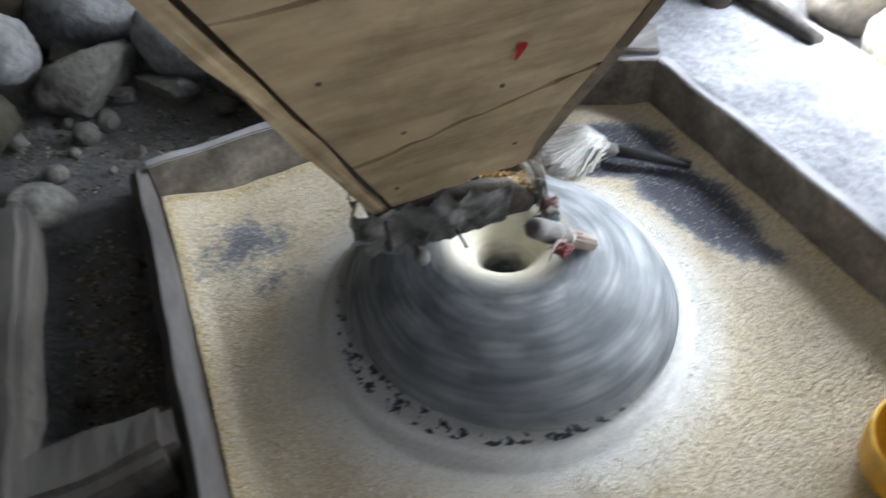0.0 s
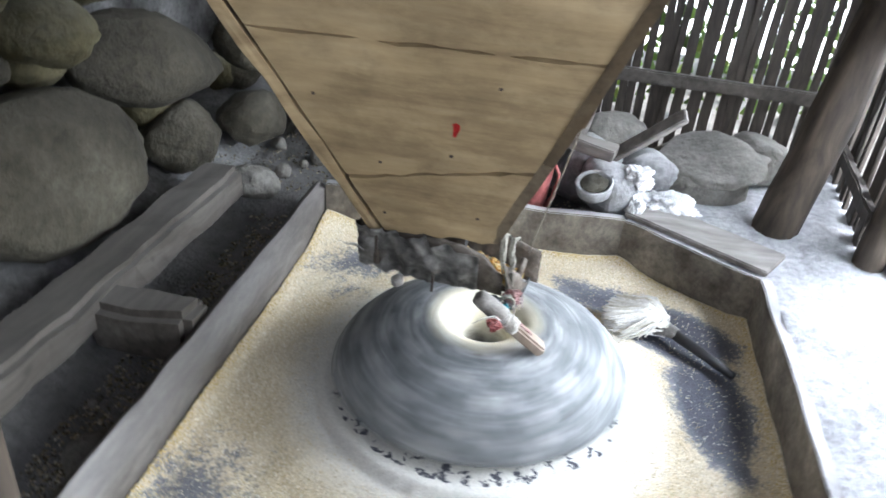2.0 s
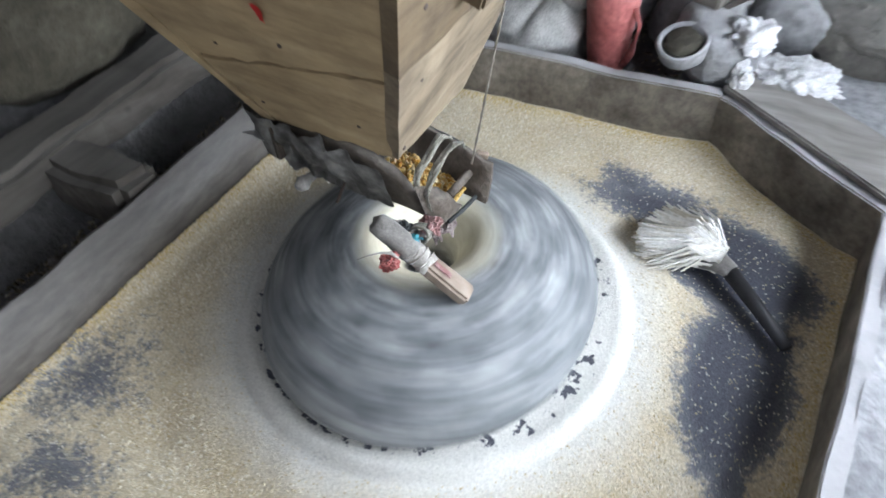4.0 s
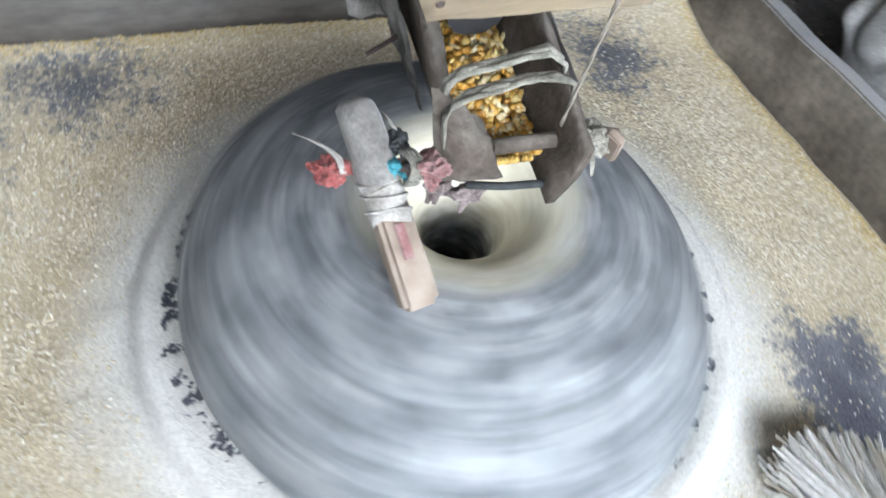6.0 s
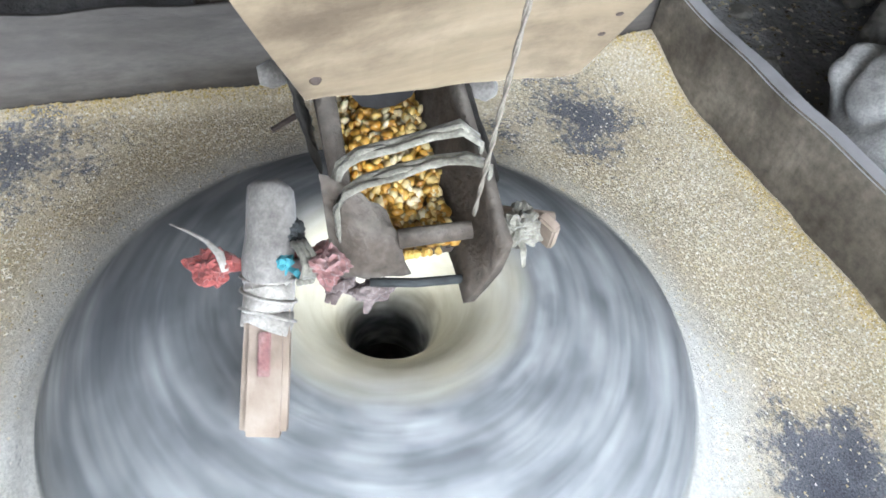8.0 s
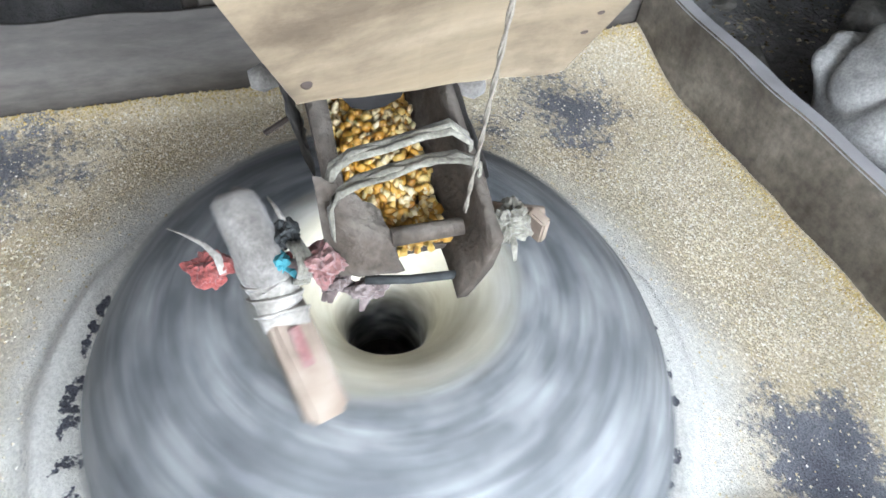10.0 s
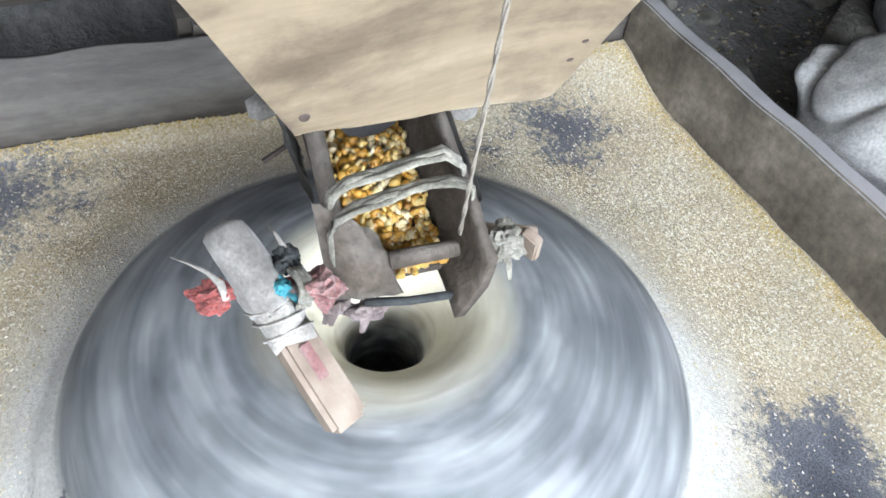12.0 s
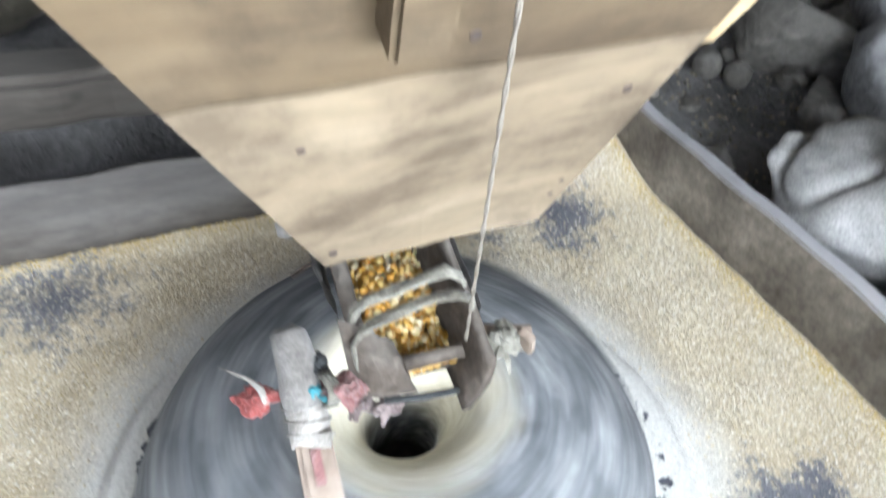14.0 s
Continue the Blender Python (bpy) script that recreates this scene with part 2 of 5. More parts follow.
def island_mix(name, stops, rough=0.6, sub=0.0):
    """Each small piece takes its own tone."""
    m, nodes, links, bsdf = nodes_of(name)
    rnd = nodes.new("ShaderNodeNewGeometry").outputs["Random Per Island"]
    colour = ramp(nodes, links, rnd, stops)
    n = texture(nodes, links, nodes.new("ShaderNodeTexCoord").outputs["Object"], 150.0, 3.0, 0.6)
    colour = mix(nodes, links, 0.5, colour, ramp(nodes, links, n, ((0.3, (0.6, 0.6, 0.6)), (0.7, (1.25, 1.25, 1.25)))), "MULTIPLY")
    links.new(colour, bsdf.inputs["Base Color"])
    bsdf.inputs["Roughness"].default_value, bsdf.inputs["Subsurface Weight"].default_value = rough, sub
    return m


MEAL = meal_floor()
RUNNER = runner_stone()
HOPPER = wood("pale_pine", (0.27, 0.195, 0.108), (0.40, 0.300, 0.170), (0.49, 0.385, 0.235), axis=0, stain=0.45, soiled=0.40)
# Side pine: colour lowered to offset the strong light on the east face.
HOPPER_SIDE_DARKENED = wood("pine_side_darkened_for_light", (0.15, 0.116, 0.076), (0.225, 0.18, 0.122), (0.29, 0.24, 0.17), axis=1, stain=0.8, soiled=0.45)
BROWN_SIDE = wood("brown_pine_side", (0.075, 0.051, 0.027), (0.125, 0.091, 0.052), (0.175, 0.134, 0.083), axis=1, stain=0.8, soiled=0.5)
OLD_WOOD = wood("weathered_wood", (0.045, 0.039, 0.034), (0.09, 0.08, 0.07), (0.145, 0.132, 0.118), axis=1, dust=0.16)
GREY_PLANK = wood("dusty_plank", (0.10, 0.09, 0.085), (0.22, 0.205, 0.195), (0.33, 0.315, 0.30), axis=0, dust=0.22)
DARK_WOOD = wood("sooty_wood", (0.018, 0.014, 0.011), (0.045, 0.036, 0.029), (0.085, 0.07, 0.058), axis=2, knots=False)
POST_WOOD = wood("brown_post", (0.022, 0.016, 0.011), (0.055, 0.041, 0.029), (0.10, 0.077, 0.056), axis=2)
BIN_WALL = surface("floured_bin_wall", (0.072, 0.060, 0.047), (0.178, 0.154, 0.124), (0.31, 0.275, 0.225), 8.0, 70.0, 0.9, 0.4, 0.006, dust=0.8, dust_colour=(0.54, 0.54, 0.56))
BIN_LOG = surface("dark_worn_board", (0.055, 0.047, 0.040), (0.118, 0.105, 0.093), (0.20, 0.187, 0.174), 6.0, 55.0, 0.6, 0.5, 0.006, stretch=(1, 0.3, 1), dust=0.2, dust_colour=(0.32, 0.32, 0.335))
PLASTER = surface("dusty_plaster", (0.26, 0.265, 0.28), (0.40, 0.405, 0.42), (0.55, 0.555, 0.565), 4.5, 45.0, 0.92, 0.8, 0.02)
ROCK = surface("grey_boulder", (0.095, 0.088, 0.076), (0.20, 0.188, 0.166), (0.31, 0.295, 0.265), 3.2, 38.0, 0.85, 0.9, 0.03, dust=0.22, dust_colour=(0.26, 0.255, 0.245), shift=9.0)
# Warm-brown heap rock, its colour darkened below the yard rock to stand for shade.
DARKENED_ROCK = surface("boulder_darkened_for_shade", (0.024, 0.0205, 0.0135), (0.064, 0.056, 0.039), (0.125, 0.112, 0.082), 3.6, 38.0, 0.85, 1.0, 0.03, dust=0.2, dust_colour=(0.20, 0.188, 0.16), shift=9.0)
MOSSY = surface("yellowish_boulder", (0.036, 0.031, 0.014), (0.092, 0.079, 0.039), (0.165, 0.145, 0.079), 3.5, 40.0, 0.88, 0.9, 0.03, dust=0.25, dust_colour=(0.33, 0.32, 0.28), shift=9.0)
DUSTY_ROCK = surface("floured_rock", (0.17, 0.17, 0.175), (0.29, 0.29, 0.295), (0.42, 0.42, 0.42), 6.0, 45.0, 0.92, 0.8, 0.02, dust=0.55, dust_colour=(0.55, 0.55, 0.56), shift=9.0)
EARTH = surface("dark_earth", (0.06, 0.057, 0.055), (0.17, 0.165, 0.162), (0.30, 0.297, 0.295), 6.0, 55.0, 0.95, 1.0, 0.03, dust=0.4, dust_colour=(0.29, 0.29, 0.295))
SHOE_WOOD = surface("floured_bark", (0.036, 0.028, 0.021), (0.085, 0.067, 0.052), (0.155, 0.13, 0.108), 18.0, 120.0, 0.85, 0.9, 0.008, dust=0.16, dust_colour=(0.38, 0.36, 0.33))
PLASTIC_WRAP = surface("torn_grey_plastic", (0.07, 0.067, 0.063), (0.25, 0.243, 0.23), (0.44, 0.43, 0.41), 24.0, 90.0, 0.36, 0.7, 0.008, dust=0.2)
STICK = wood("pale_stick", (0.20, 0.152, 0.118), (0.31, 0.25, 0.205), (0.42, 0.365, 0.315), axis=2, knots=False)
CLOTH_GREY = surface("floured_cloth", (0.10, 0.092, 0.083), (0.178, 0.166, 0.152), (0.30, 0.287, 0.268), 25.0, 260.0, 0.95, 0.6, 0.004, sheen=0.3)
CLOTH_BAND = surface("grey_green_cloth_band", (0.085, 0.080, 0.062), (0.18, 0.17, 0.138), (0.31, 0.298, 0.25), 40.0, 320.0, 0.95, 0.6, 0.003, sheen=0.3)
CLOTH_RED = surface("red_cloth", (0.15, 0.026, 0.023), (0.27, 0.06, 0.052), (0.36, 0.14, 0.125), 45.0, 300.0, 0.9, 0.6, 0.004, sheen=0.3)
CLOTH_PINK = surface("faded_red_cloth", (0.13, 0.05, 0.047), (0.24, 0.115, 0.108), (0.32, 0.22, 0.21), 40.0, 300.0, 0.9, 0.6, 0.004, sheen=0.3)
CLOTH_RAG = surface("grey_pink_rag", (0.07, 0.05, 0.046), (0.15, 0.115, 0.108), (0.26, 0.215, 0.205), 45.0, 300.0, 0.95, 0.6, 0.004, sheen=0.3)
CLOTH_CREAM = surface("cream_cloth", (0.19, 0.175, 0.155), (0.31, 0.29, 0.262), (0.44, 0.42, 0.385), 45.0, 300.0, 0.95, 0.5, 0.003, sheen=0.3)
CLOTH_TEAL = plain("teal_cloth", (0.04, 0.20, 0.24), 0.85, 0.4, 60)
CLOTH_DARK = plain("dark_cloth", (0.03, 0.033, 0.034), 0.85, 0.5, 60)
STRING = plain("cream_twine", (0.19, 0.17, 0.14), 0.9, 0.25, 300)
RED_PAINT = plain("red_paint", (0.62, 0.03, 0.03), 0.6, 0.15, 80)
IRON = plain("rusty_iron", (0.05, 0.035, 0.028), 0.7, 0.4, 120)
CORN = island_mix("corn_kernels", ((0.0, (0.22, 0.10, 0.012)), (0.35, (0.42, 0.21, 0.025)), (0.6, (0.46, 0.30, 0.08)), (0.82, (0.47, 0.36, 0.18)), (1.0, (0.52, 0.44, 0.29))), 0.4, 0.05)
GRANULE = island_mix("coarse_meal", ((0.0, (0.53, 0.42, 0.22)), (0.22, (0.68, 0.58, 0.38)), (0.55, (0.79, 0.72, 0.56)), (1.0, (0.90, 0.87, 0.81))), 0.85)
BRAN = island_mix("yellow_bran", ((0.0, (0.46, 0.32, 0.10)), (0.4, (0.62, 0.48, 0.20)), (1.0, (0.76, 0.66, 0.42))), 0.85)
LITTER_M = island_mix("straw_litter", ((0.0, (0.05, 0.04, 0.03)), (0.5, (0.20, 0.17, 0.11)), (0.8, (0.42, 0.37, 0.27)), (1.0, (0.60, 0.56, 0.46))), 0.9)
BRISTLE = island_mix("floured_bristles", ((0.0, (0.55, 0.50, 0.40)), (0.3, (0.74, 0.72, 0.67)), (1.0, (0.86, 0.855, 0.84))), 0.9)
YELLOW = plain("yellow_plastic", (0.62, 0.34, 0.02), 0.4, 0.2, 25)
CREAM_PLASTIC = plain("cream_plastic", (0.52, 0.39, 0.22), 0.5, 0.15, 25)
SACK = surface("floured_woven_sack", (0.30, 0.295, 0.285), (0.45, 0.445, 0.43), (0.60, 0.595, 0.58), 14.0, 220.0, 0.8, 0.25, 0.006)
MARK = plain("dark_ink", (0.10, 0.10, 0.12), 0.7, 0.2, 60)
WHITE_CLOTH = surface("floured_white_cloth", (0.50, 0.50, 0.51), (0.66, 0.66, 0.67), (0.78, 0.78, 0.78), 16.0, 160.0, 0.9, 0.4, 0.005)
WHITE_PLASTIC = surface("floured_white_plastic", (0.44, 0.45, 0.46), (0.60, 0.61, 0.62), (0.74, 0.74, 0.74), 10.0, 80.0, 0.6, 0.4, 0.006)
CAN_RED = surface("faded_red_plastic", (0.26, 0.06, 0.055), (0.42, 0.13, 0.12), (0.52, 0.30, 0.28), 9.0, 70.0, 0.7, 0.4, 0.004)
# Pale yellowish outside rock, with extra sun brightness put into its colour.
PALE_ROCK = surface("yellowish_rock_lightened_for_sun", (0.34, 0.30, 0.22), (0.50, 0.45, 0.36), (0.64, 0.60, 0.52), 4.0, 40.0, 0.9, 0.9, 0.03, shift=9.0)
THATCH = surface("dark_roof_underside", (0.012, 0.010, 0.008), (0.03, 0.025, 0.02), (0.06, 0.05, 0.04), 6.0, 60.0, 0.95, 0.8, 0.02)
BRUSH_HANDLE = plain("black_handle", (0.018, 0.018, 0.02), 0.6, 0.3, 50)
BLUE_SHEET = plain("pale_blue_sheet", (0.42, 0.52, 0.58), 0.6, 0.12, 12)
GRASS = island_mix("grass_leaf", ((0.0, (0.05, 0.10, 0.015)), (0.6, (0.12, 0.22, 0.03)), (1.0, (0.24, 0.30, 0.06))), 0.7)


# Emission for added backdrop panels that stand in for daylight and brighten the mill.
HAZE_GLOW, hn, hl, hb = nodes_of("glowing_haze_panel")
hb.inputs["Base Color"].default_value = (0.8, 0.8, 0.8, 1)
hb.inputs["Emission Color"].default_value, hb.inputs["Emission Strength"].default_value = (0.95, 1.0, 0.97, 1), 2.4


# ---- mesh helpers ----
def part(name, bm, material, parent=None, label="", at=None, smooth=False):
    me = bpy.data.meshes.new(name)
    bmesh.ops.recalc_face_normals(bm, faces=bm.faces)
    bm.to_mesh(me)
    bm.free()
    me.materials.append(material)
    if smooth:
        me.polygons.foreach_set("use_smooth", [True] * len(me.polygons))
    ob = new(name, me)
    if parent:
        ob.parent = parent
    if at is not None:
        ob.matrix_basis = at
    if label:
        ob["label"] = label
    return ob


def group_at(name, x=0.0, y=0.0, z=0.0):
    ob = new(name)
    ob.location = (x, y, z)
    return ob


def add_box(bm, size, m=None, bevel=0.004, cuts=0, rough=0.0, seed=0):
    """A block with softened edges; cuts and rough make its faces uneven."""
    one = bmesh.new()
    bmesh.ops.create_cube(one, size=1.0)
    bmesh.ops.scale(one, vec=size, verts=one.verts)
    if bevel:
        bmesh.ops.bevel(one, geom=one.edges[:], offset=bevel, segments=2, affect="EDGES")
    if cuts:
        longest = max(range(3), key=lambda i: size[i])
        es = [e for e in one.edges if abs((e.verts[0].co - e.verts[1].co)[longest]) > size[longest] * 0.5]
        bmesh.ops.subdivide_edges(one, edges=es, cuts=cuts, use_grid_fill=True)
    for v in one.verts:
        if rough:
            v.co += noise.noise_vector(v.co * 9 + Vector((seed * 3.1, seed, 0))) * rough
        if m is not None:
            v.co = m @ v.co
    me = bpy.data.meshes.new("block")
    one.to_mesh(me)
    one.free()
    bm.from_mesh(me)
    bpy.data.meshes.remove(me)


def box(size, m=None, **kw):
    bm = bmesh.new()
    add_box(bm, size, m, **kw)
    return bm


def add_tube(bm, points, radius, sides=8, cap=True, squash=1.0):
    """A round rod along points; radius is a number or one for each point."""
    points = [Vector(p) for p in points]
    rings = []
    up = Vector((0.13, 0.21, 0.97))
    for i, p in enumerate(points):
        d = (points[min(i + 1, len(points) - 1)] - points[max(i - 1, 0)]).normalized()
        a = d.cross(up)
        a = a.normalized() if a.length > 1e-3 else d.orthogonal().normalized()
        b = d.cross(a)
        r = radius[i] if isinstance(radius, (list, tuple)) else radius
        rings.append([bm.verts.new(p + r * (math.cos(k * 2 * math.pi / sides) * a + squash * math.sin(k * 2 * math.pi / sides) * b)) for k in range(sides)])
    for r0, r1 in zip(rings, rings[1:]):
        for k in range(sides):
            bm.faces.new((r0[k], r0[(k + 1) % sides], r1[(k + 1) % sides], r1[k]))
    if cap:
        bm.faces.new(rings[0][::-1])
        bm.faces.new(rings[-1])


def tube(points, radius, sides=8, squash=1.0):
    bm = bmesh.new()
    add_tube(bm, points, radius, sides, squash=squash)
    return bm


def lathe(profile, steps=48):
    """A solid or shell turned about z from (radius, height) points."""
    bm = bmesh.new()
    rings = [[bm.verts.new((r * math.cos(2 * math.pi * k / steps), r * math.sin(2 * math.pi * k / steps), z)) for k in range(steps)] for r, z in profile]
    for a, b in zip(rings, rings[1:]):
        for k in range(steps):
            bm.faces.new((a[k], a[(k + 1) % steps], b[(k + 1) % steps], b[k]))
    return bm


def lump(size, seed, detail=3, rough=0.22, fine=0.03, angular=0.0, flat=0.0):
    """A worn boulder, stone or bundle."""
    bm = bmesh.new()
    bmesh.ops.create_icosphere(bm, subdivisions=detail, radius=1.0)
    off = Vector((seed * 7.3, seed * 1.7, seed * 4.1))
    rnd = random.Random(seed)
    planes = [(Vector((rnd.uniform(-1, 1), rnd.uniform(-1, 1), rnd.uniform(-1, 1))).normalized(), rnd.uniform(0.45, 0.72) if angular > 0.85 else rnd.uniform(0.6, 0.85)) for _ in range(7)]
    for v in bm.verts:
        p = v.co.copy()
        p *= 1 + rough * noise.noise(p * 1.1 + off) + 0.4 * rough * noise.noise(p * 2.7 + off)
        if angular:
            for n, d in planes:
                over = p.dot(n) - d
                if over > 0:
                    p -= n * over * angular
        p *= 1 + fine * noise.noise(p * 7 + off)
        if flat and p.z < -flat:
            p.z = -flat
        v.co = (p.x * size[0], p.y * size[1], p.z * size[2])
    return bm


def sheet(x0, x1, y0, y1, step, height):
    bm = bmesh.new()
    nx, ny = max(2, round((x1 - x0) / step)), max(2, round((y1 - y0) / step))
    rows = []
    for j in range(ny + 1):
        y = y0 + (y1 - y0) * j / ny
        rows.append([bm.verts.new((x, y, height(x, y))) for x in (x0 + (x1 - x0) * i / nx for i in range(nx + 1))])
    for a, b in zip(rows, rows[1:]):
        for i in range(nx):
            bm.faces.new((a[i], a[i + 1], b[i + 1], b[i]))
    return bm


def smooth01(a, b, v):
    t = min(1.0, max(0.0, (v - a) / (b - a)))
    return t * t * (3 - 2 * t)


# ---- ground and shell ----
def ground_height(x, y):
    h = 0.05 + 0.05 * smooth01(0.3, 1.2, y)
    h += 0.10 * smooth01(-0.42, -0.6, x)
    if y < 0.04:
        pit = smooth01(-0.42, -0.34, x) * smooth01(0.06, -0.06, y)
        h -= 0.085 * pit
    if x > 1.02:
        h += 0.03 * smooth01(1.0, 1.2, x)
    if -0.02 < x < 1.4 and -1.5 < y < 0.03 + 0.08 * x:
        h = -0.12
    if x > 1.9:
        h += 0.25 * smooth01(2.2, 3.6, x)
    return h + 0.022 * noise.noise((x * 5, y * 5, 1)) + 0.010 * noise.noise((x * 17, y * 17, 4))


tagged(part("ground", sheet(-1.3, 3.4, -3.2, 2.3, 0.035, ground_height), EARTH, smooth=True), "dark trodden earth with grit, stones and flour dust", "ground", kind="structure")
outer = sheet(-60, 60, -60, 60, 8.0, lambda x, y: -0.35)
tagged(part("ground_outside", outer, EARTH), "rough open ground round the mill house", "ground", kind="structure")


def platform_height(x, y):
    slope = 0.158 + 0.015 * smooth01(1.45, 1.9, x)
    return slope + 0.010 * noise.noise((x * 6, y * 6, 7)) + 0.004 * noise.noise((x * 22, y * 22, 2)) - 0.10 * smooth01(1.78, 1.95, x)


platform = sheet(1.392, 2.0, -2.9, 0.75, 0.02, platform_height)
tagged(part("platform", platform, PLASTER, smooth=True), "floured mud-plaster platform beside the bin, bright with daylight", "platform", kind="structure")
corner = bmesh.new()
cv = [corner.verts.new(p) for p in ((1.0, 0.105, 0.15), (1.40, -0.165, 0.155), (1.40, 0.75, 0.158), (1.0, 0.75, 0.15))]
cv2 = [corner.verts.new((v.co.x, v.co.y, 0.0)) for v in cv]
corner.faces.new(cv)
for i in range(4):
    corner.faces.new((cv[i], cv[(i + 1) % 4], cv2[(i + 1) % 4], cv2[i]))
tagged(part("platform_corner", corner, PLASTER), "floured plaster ledge behind the bin's slanting board", "platform", kind="structure")


def shell_wall(name, size, at, material, label, **kw):
    return tagged(part(name, box(size, pose(*at), bevel=0.01, **kw), material), label, "wall", kind="structure")


shell_wall("wall_west", (0.25, 5.5, 2.6), (-1.15, -0.45, 1.1), EARTH, "dark earth-packed wall behind the boulders")
shell_wall("wall_north_stones", (1.7, 0.25, 2.6), (-0.35, 1.45, 1.1), EARTH, "dark earth wall behind piled stones")
shell_wall("wall_south_a", (1.25, 0.2, 2.6), (-0.6, -3.1, 1.1), EARTH, "plain dark wall beside the door opening")
shell_wall("wall_south_b", (1.0, 0.2, 2.6), (1.65, -3.1, 1.1), EARTH, "plain dark wall beside the door opening")
shell_wall("wall_east_above", (0.15, 3.2, 0.16), (1.98, -1.35, 2.08), EARTH, "dark wall over the open side")
# Roof out of view, added so that no direct sun falls on the bin.
tagged(part("ceiling", box((3.4, 5.3, 0.12), pose(0.42, -0.75, 2.2), bevel=0), THATCH), "unseen dark roof, added to keep the sun out", "ceiling", kind="structure")

# ---- the flour bin ----
BIN = group_at("bin_wall_frame")
tagged(BIN, "floured timber rim of the meal bin round the millstones", "bin wall", kind="structure")
BACK_A, BACK_B, RIGHT_A = (0.0, 0.0), (0.987, 0.079), (1.365, -0.154)


def bin_side(name, p, q, thick, top, bottom=-0.12, extra=0.0, seed=0, material=BIN_WALL, bevel=0.0035):
    p, q = Vector((*p, 0)), Vector((*q, 0))
    d = (q - p).normalized()
    out = Vector((-d.y, d.x, 0))
    length = (q - p).length + extra
    mid = p + d * (length / 2 if not extra else (q - p).length / 2) + out * thick / 2
    m = Matrix.Translation((mid.x, mid.y, (top + bottom) / 2)) @ Matrix.Rotation(math.atan2(d.y, d.x), 4, "Z")
    return part(name, box((length, thick, top - bottom), m, bevel=bevel, cuts=40, rough=0.006, seed=seed), material, BIN, smooth=bevel > 0.01)


bin_side("side_board", (0.0, -1.42), (0.0, 0.035), 0.044, 0.158, seed=1, material=BIN_LOG, bevel=0.017)
bin_side("back_board", BACK_A, BACK_B, 0.034, 0.160, seed=2)
bin_side("slanting_board", BACK_B, RIGHT_A, 0.034, 0.156, extra=0.02, seed=3)
bin_side("platform_board", RIGHT_A, (1.365, -1.42), 0.034, 0.160, seed=4)
bin_side("front_board", (1.40, -1.42), (-0.034, -1.42), 0.034, 0.158, seed=5)
ang = math.atan2(RIGHT_A[1] - BACK_B[1], RIGHT_A[0] - BACK_B[0])
cap = box((0.47, 0.15, 0.020), pose(1.195, 0.005, 0.168) @ Matrix.Rotation(ang, 4, "Z") @ pose(0.0, 0.045, 0.0), bevel=0.004, cuts=12, rough=0.004, seed=8)
tagged(part("loose_plank", cap, GREY_PLANK), "flat grey floured plank lying on the bin's slanting rim", "plank")


def bed_height(x, y):
    """Meal lying in the bin, relative to the stone's axis."""
    r = math.hypot(x, y)
    h = 0.038 * smooth01(0.60, 0.40, r) + 0.024 * smooth01(0.394, 0.382, r)
    cx, cy = x + STONE_AT[0], y + STONE_AT[1]
    h += 0.045 * smooth01(0.22, 0.0, math.hypot(cx, cy))
    h += 0.016 * smooth01(0.06, 0.0, min(cx, abs(1.365 - cx), abs(cy - 0.08 * cx)))
    h += 0.012 * noise.noise((x * 4, y * 4, 3)) + 0.004 * noise.noise((x * 14, y * 14, 5)) + 0.0016 * noise.noise((x * 60, y * 60, 9))
    return h * (1.0 if r > 0.36 else 0.95)


bed_mesh = sheet(-0.63, 0.752, -0.77, 0.752, 0.01, bed_height)
bmesh.ops.delete(bed_mesh, geom=[v for v in bed_mesh.verts if math.hypot(v.co.x, v.co.y) < 0.25], context="VERTS")
bed = part("bin_floor", bed_mesh, MEAL, at=pose(*STONE_AT, 0.0), smooth=True)
tagged(bed, "bin floor under coarse yellow meal, swept bare in dark patches", "floor", kind="structure")


def bare_here(x, y):
    best = -1.0
    for cx, cy, rx, ry, turn, gain in BARE:
        a = radians(turn)
        dx, dy = x - cx, y - cy
        best = max(best, gain * (1 - math.hypot((dx * math.cos(a) + dy * math.sin(a)) / rx, (-dx * math.sin(a) + dy * math.cos(a)) / ry)))
    return best


def scatter(count, rnd, place, size, material, name, label, category, flatness=0.6):
    """Countless loose grains as one mesh of little four-sided chips."""
    verts, faces = [], []
    for _ in range(count):
        spot = place(rnd)
        if spot is None:
            continue
        x, y, z = spot
        s = size * rnd.uniform(0.5, 1.25)
        b = len(verts)
        turn = rnd.uniform(0, 6.28)
        for k in range(3):
            a = turn + k * 2.094 + rnd.uniform(-0.4, 0.4)
            verts.append((x + s * math.cos(a), y + s * math.sin(a), z - 0.2 * s + rnd.uniform(-0.2, 0.2) * s))
        verts.append((x + rnd.uniform(-0.3, 0.3) * s, y + rnd.uniform(-0.3, 0.3) * s, z + s * flatness))
        faces += [(b, b + 1, b + 3), (b + 1, b + 2, b + 3), (b + 2, b, b + 3)]
    me = bpy.data.meshes.new(name)
    me.from_pydata(verts, [], faces)
    me.materials.append(material)
    return tagged(new(name, me), label, category, kind="stuff")


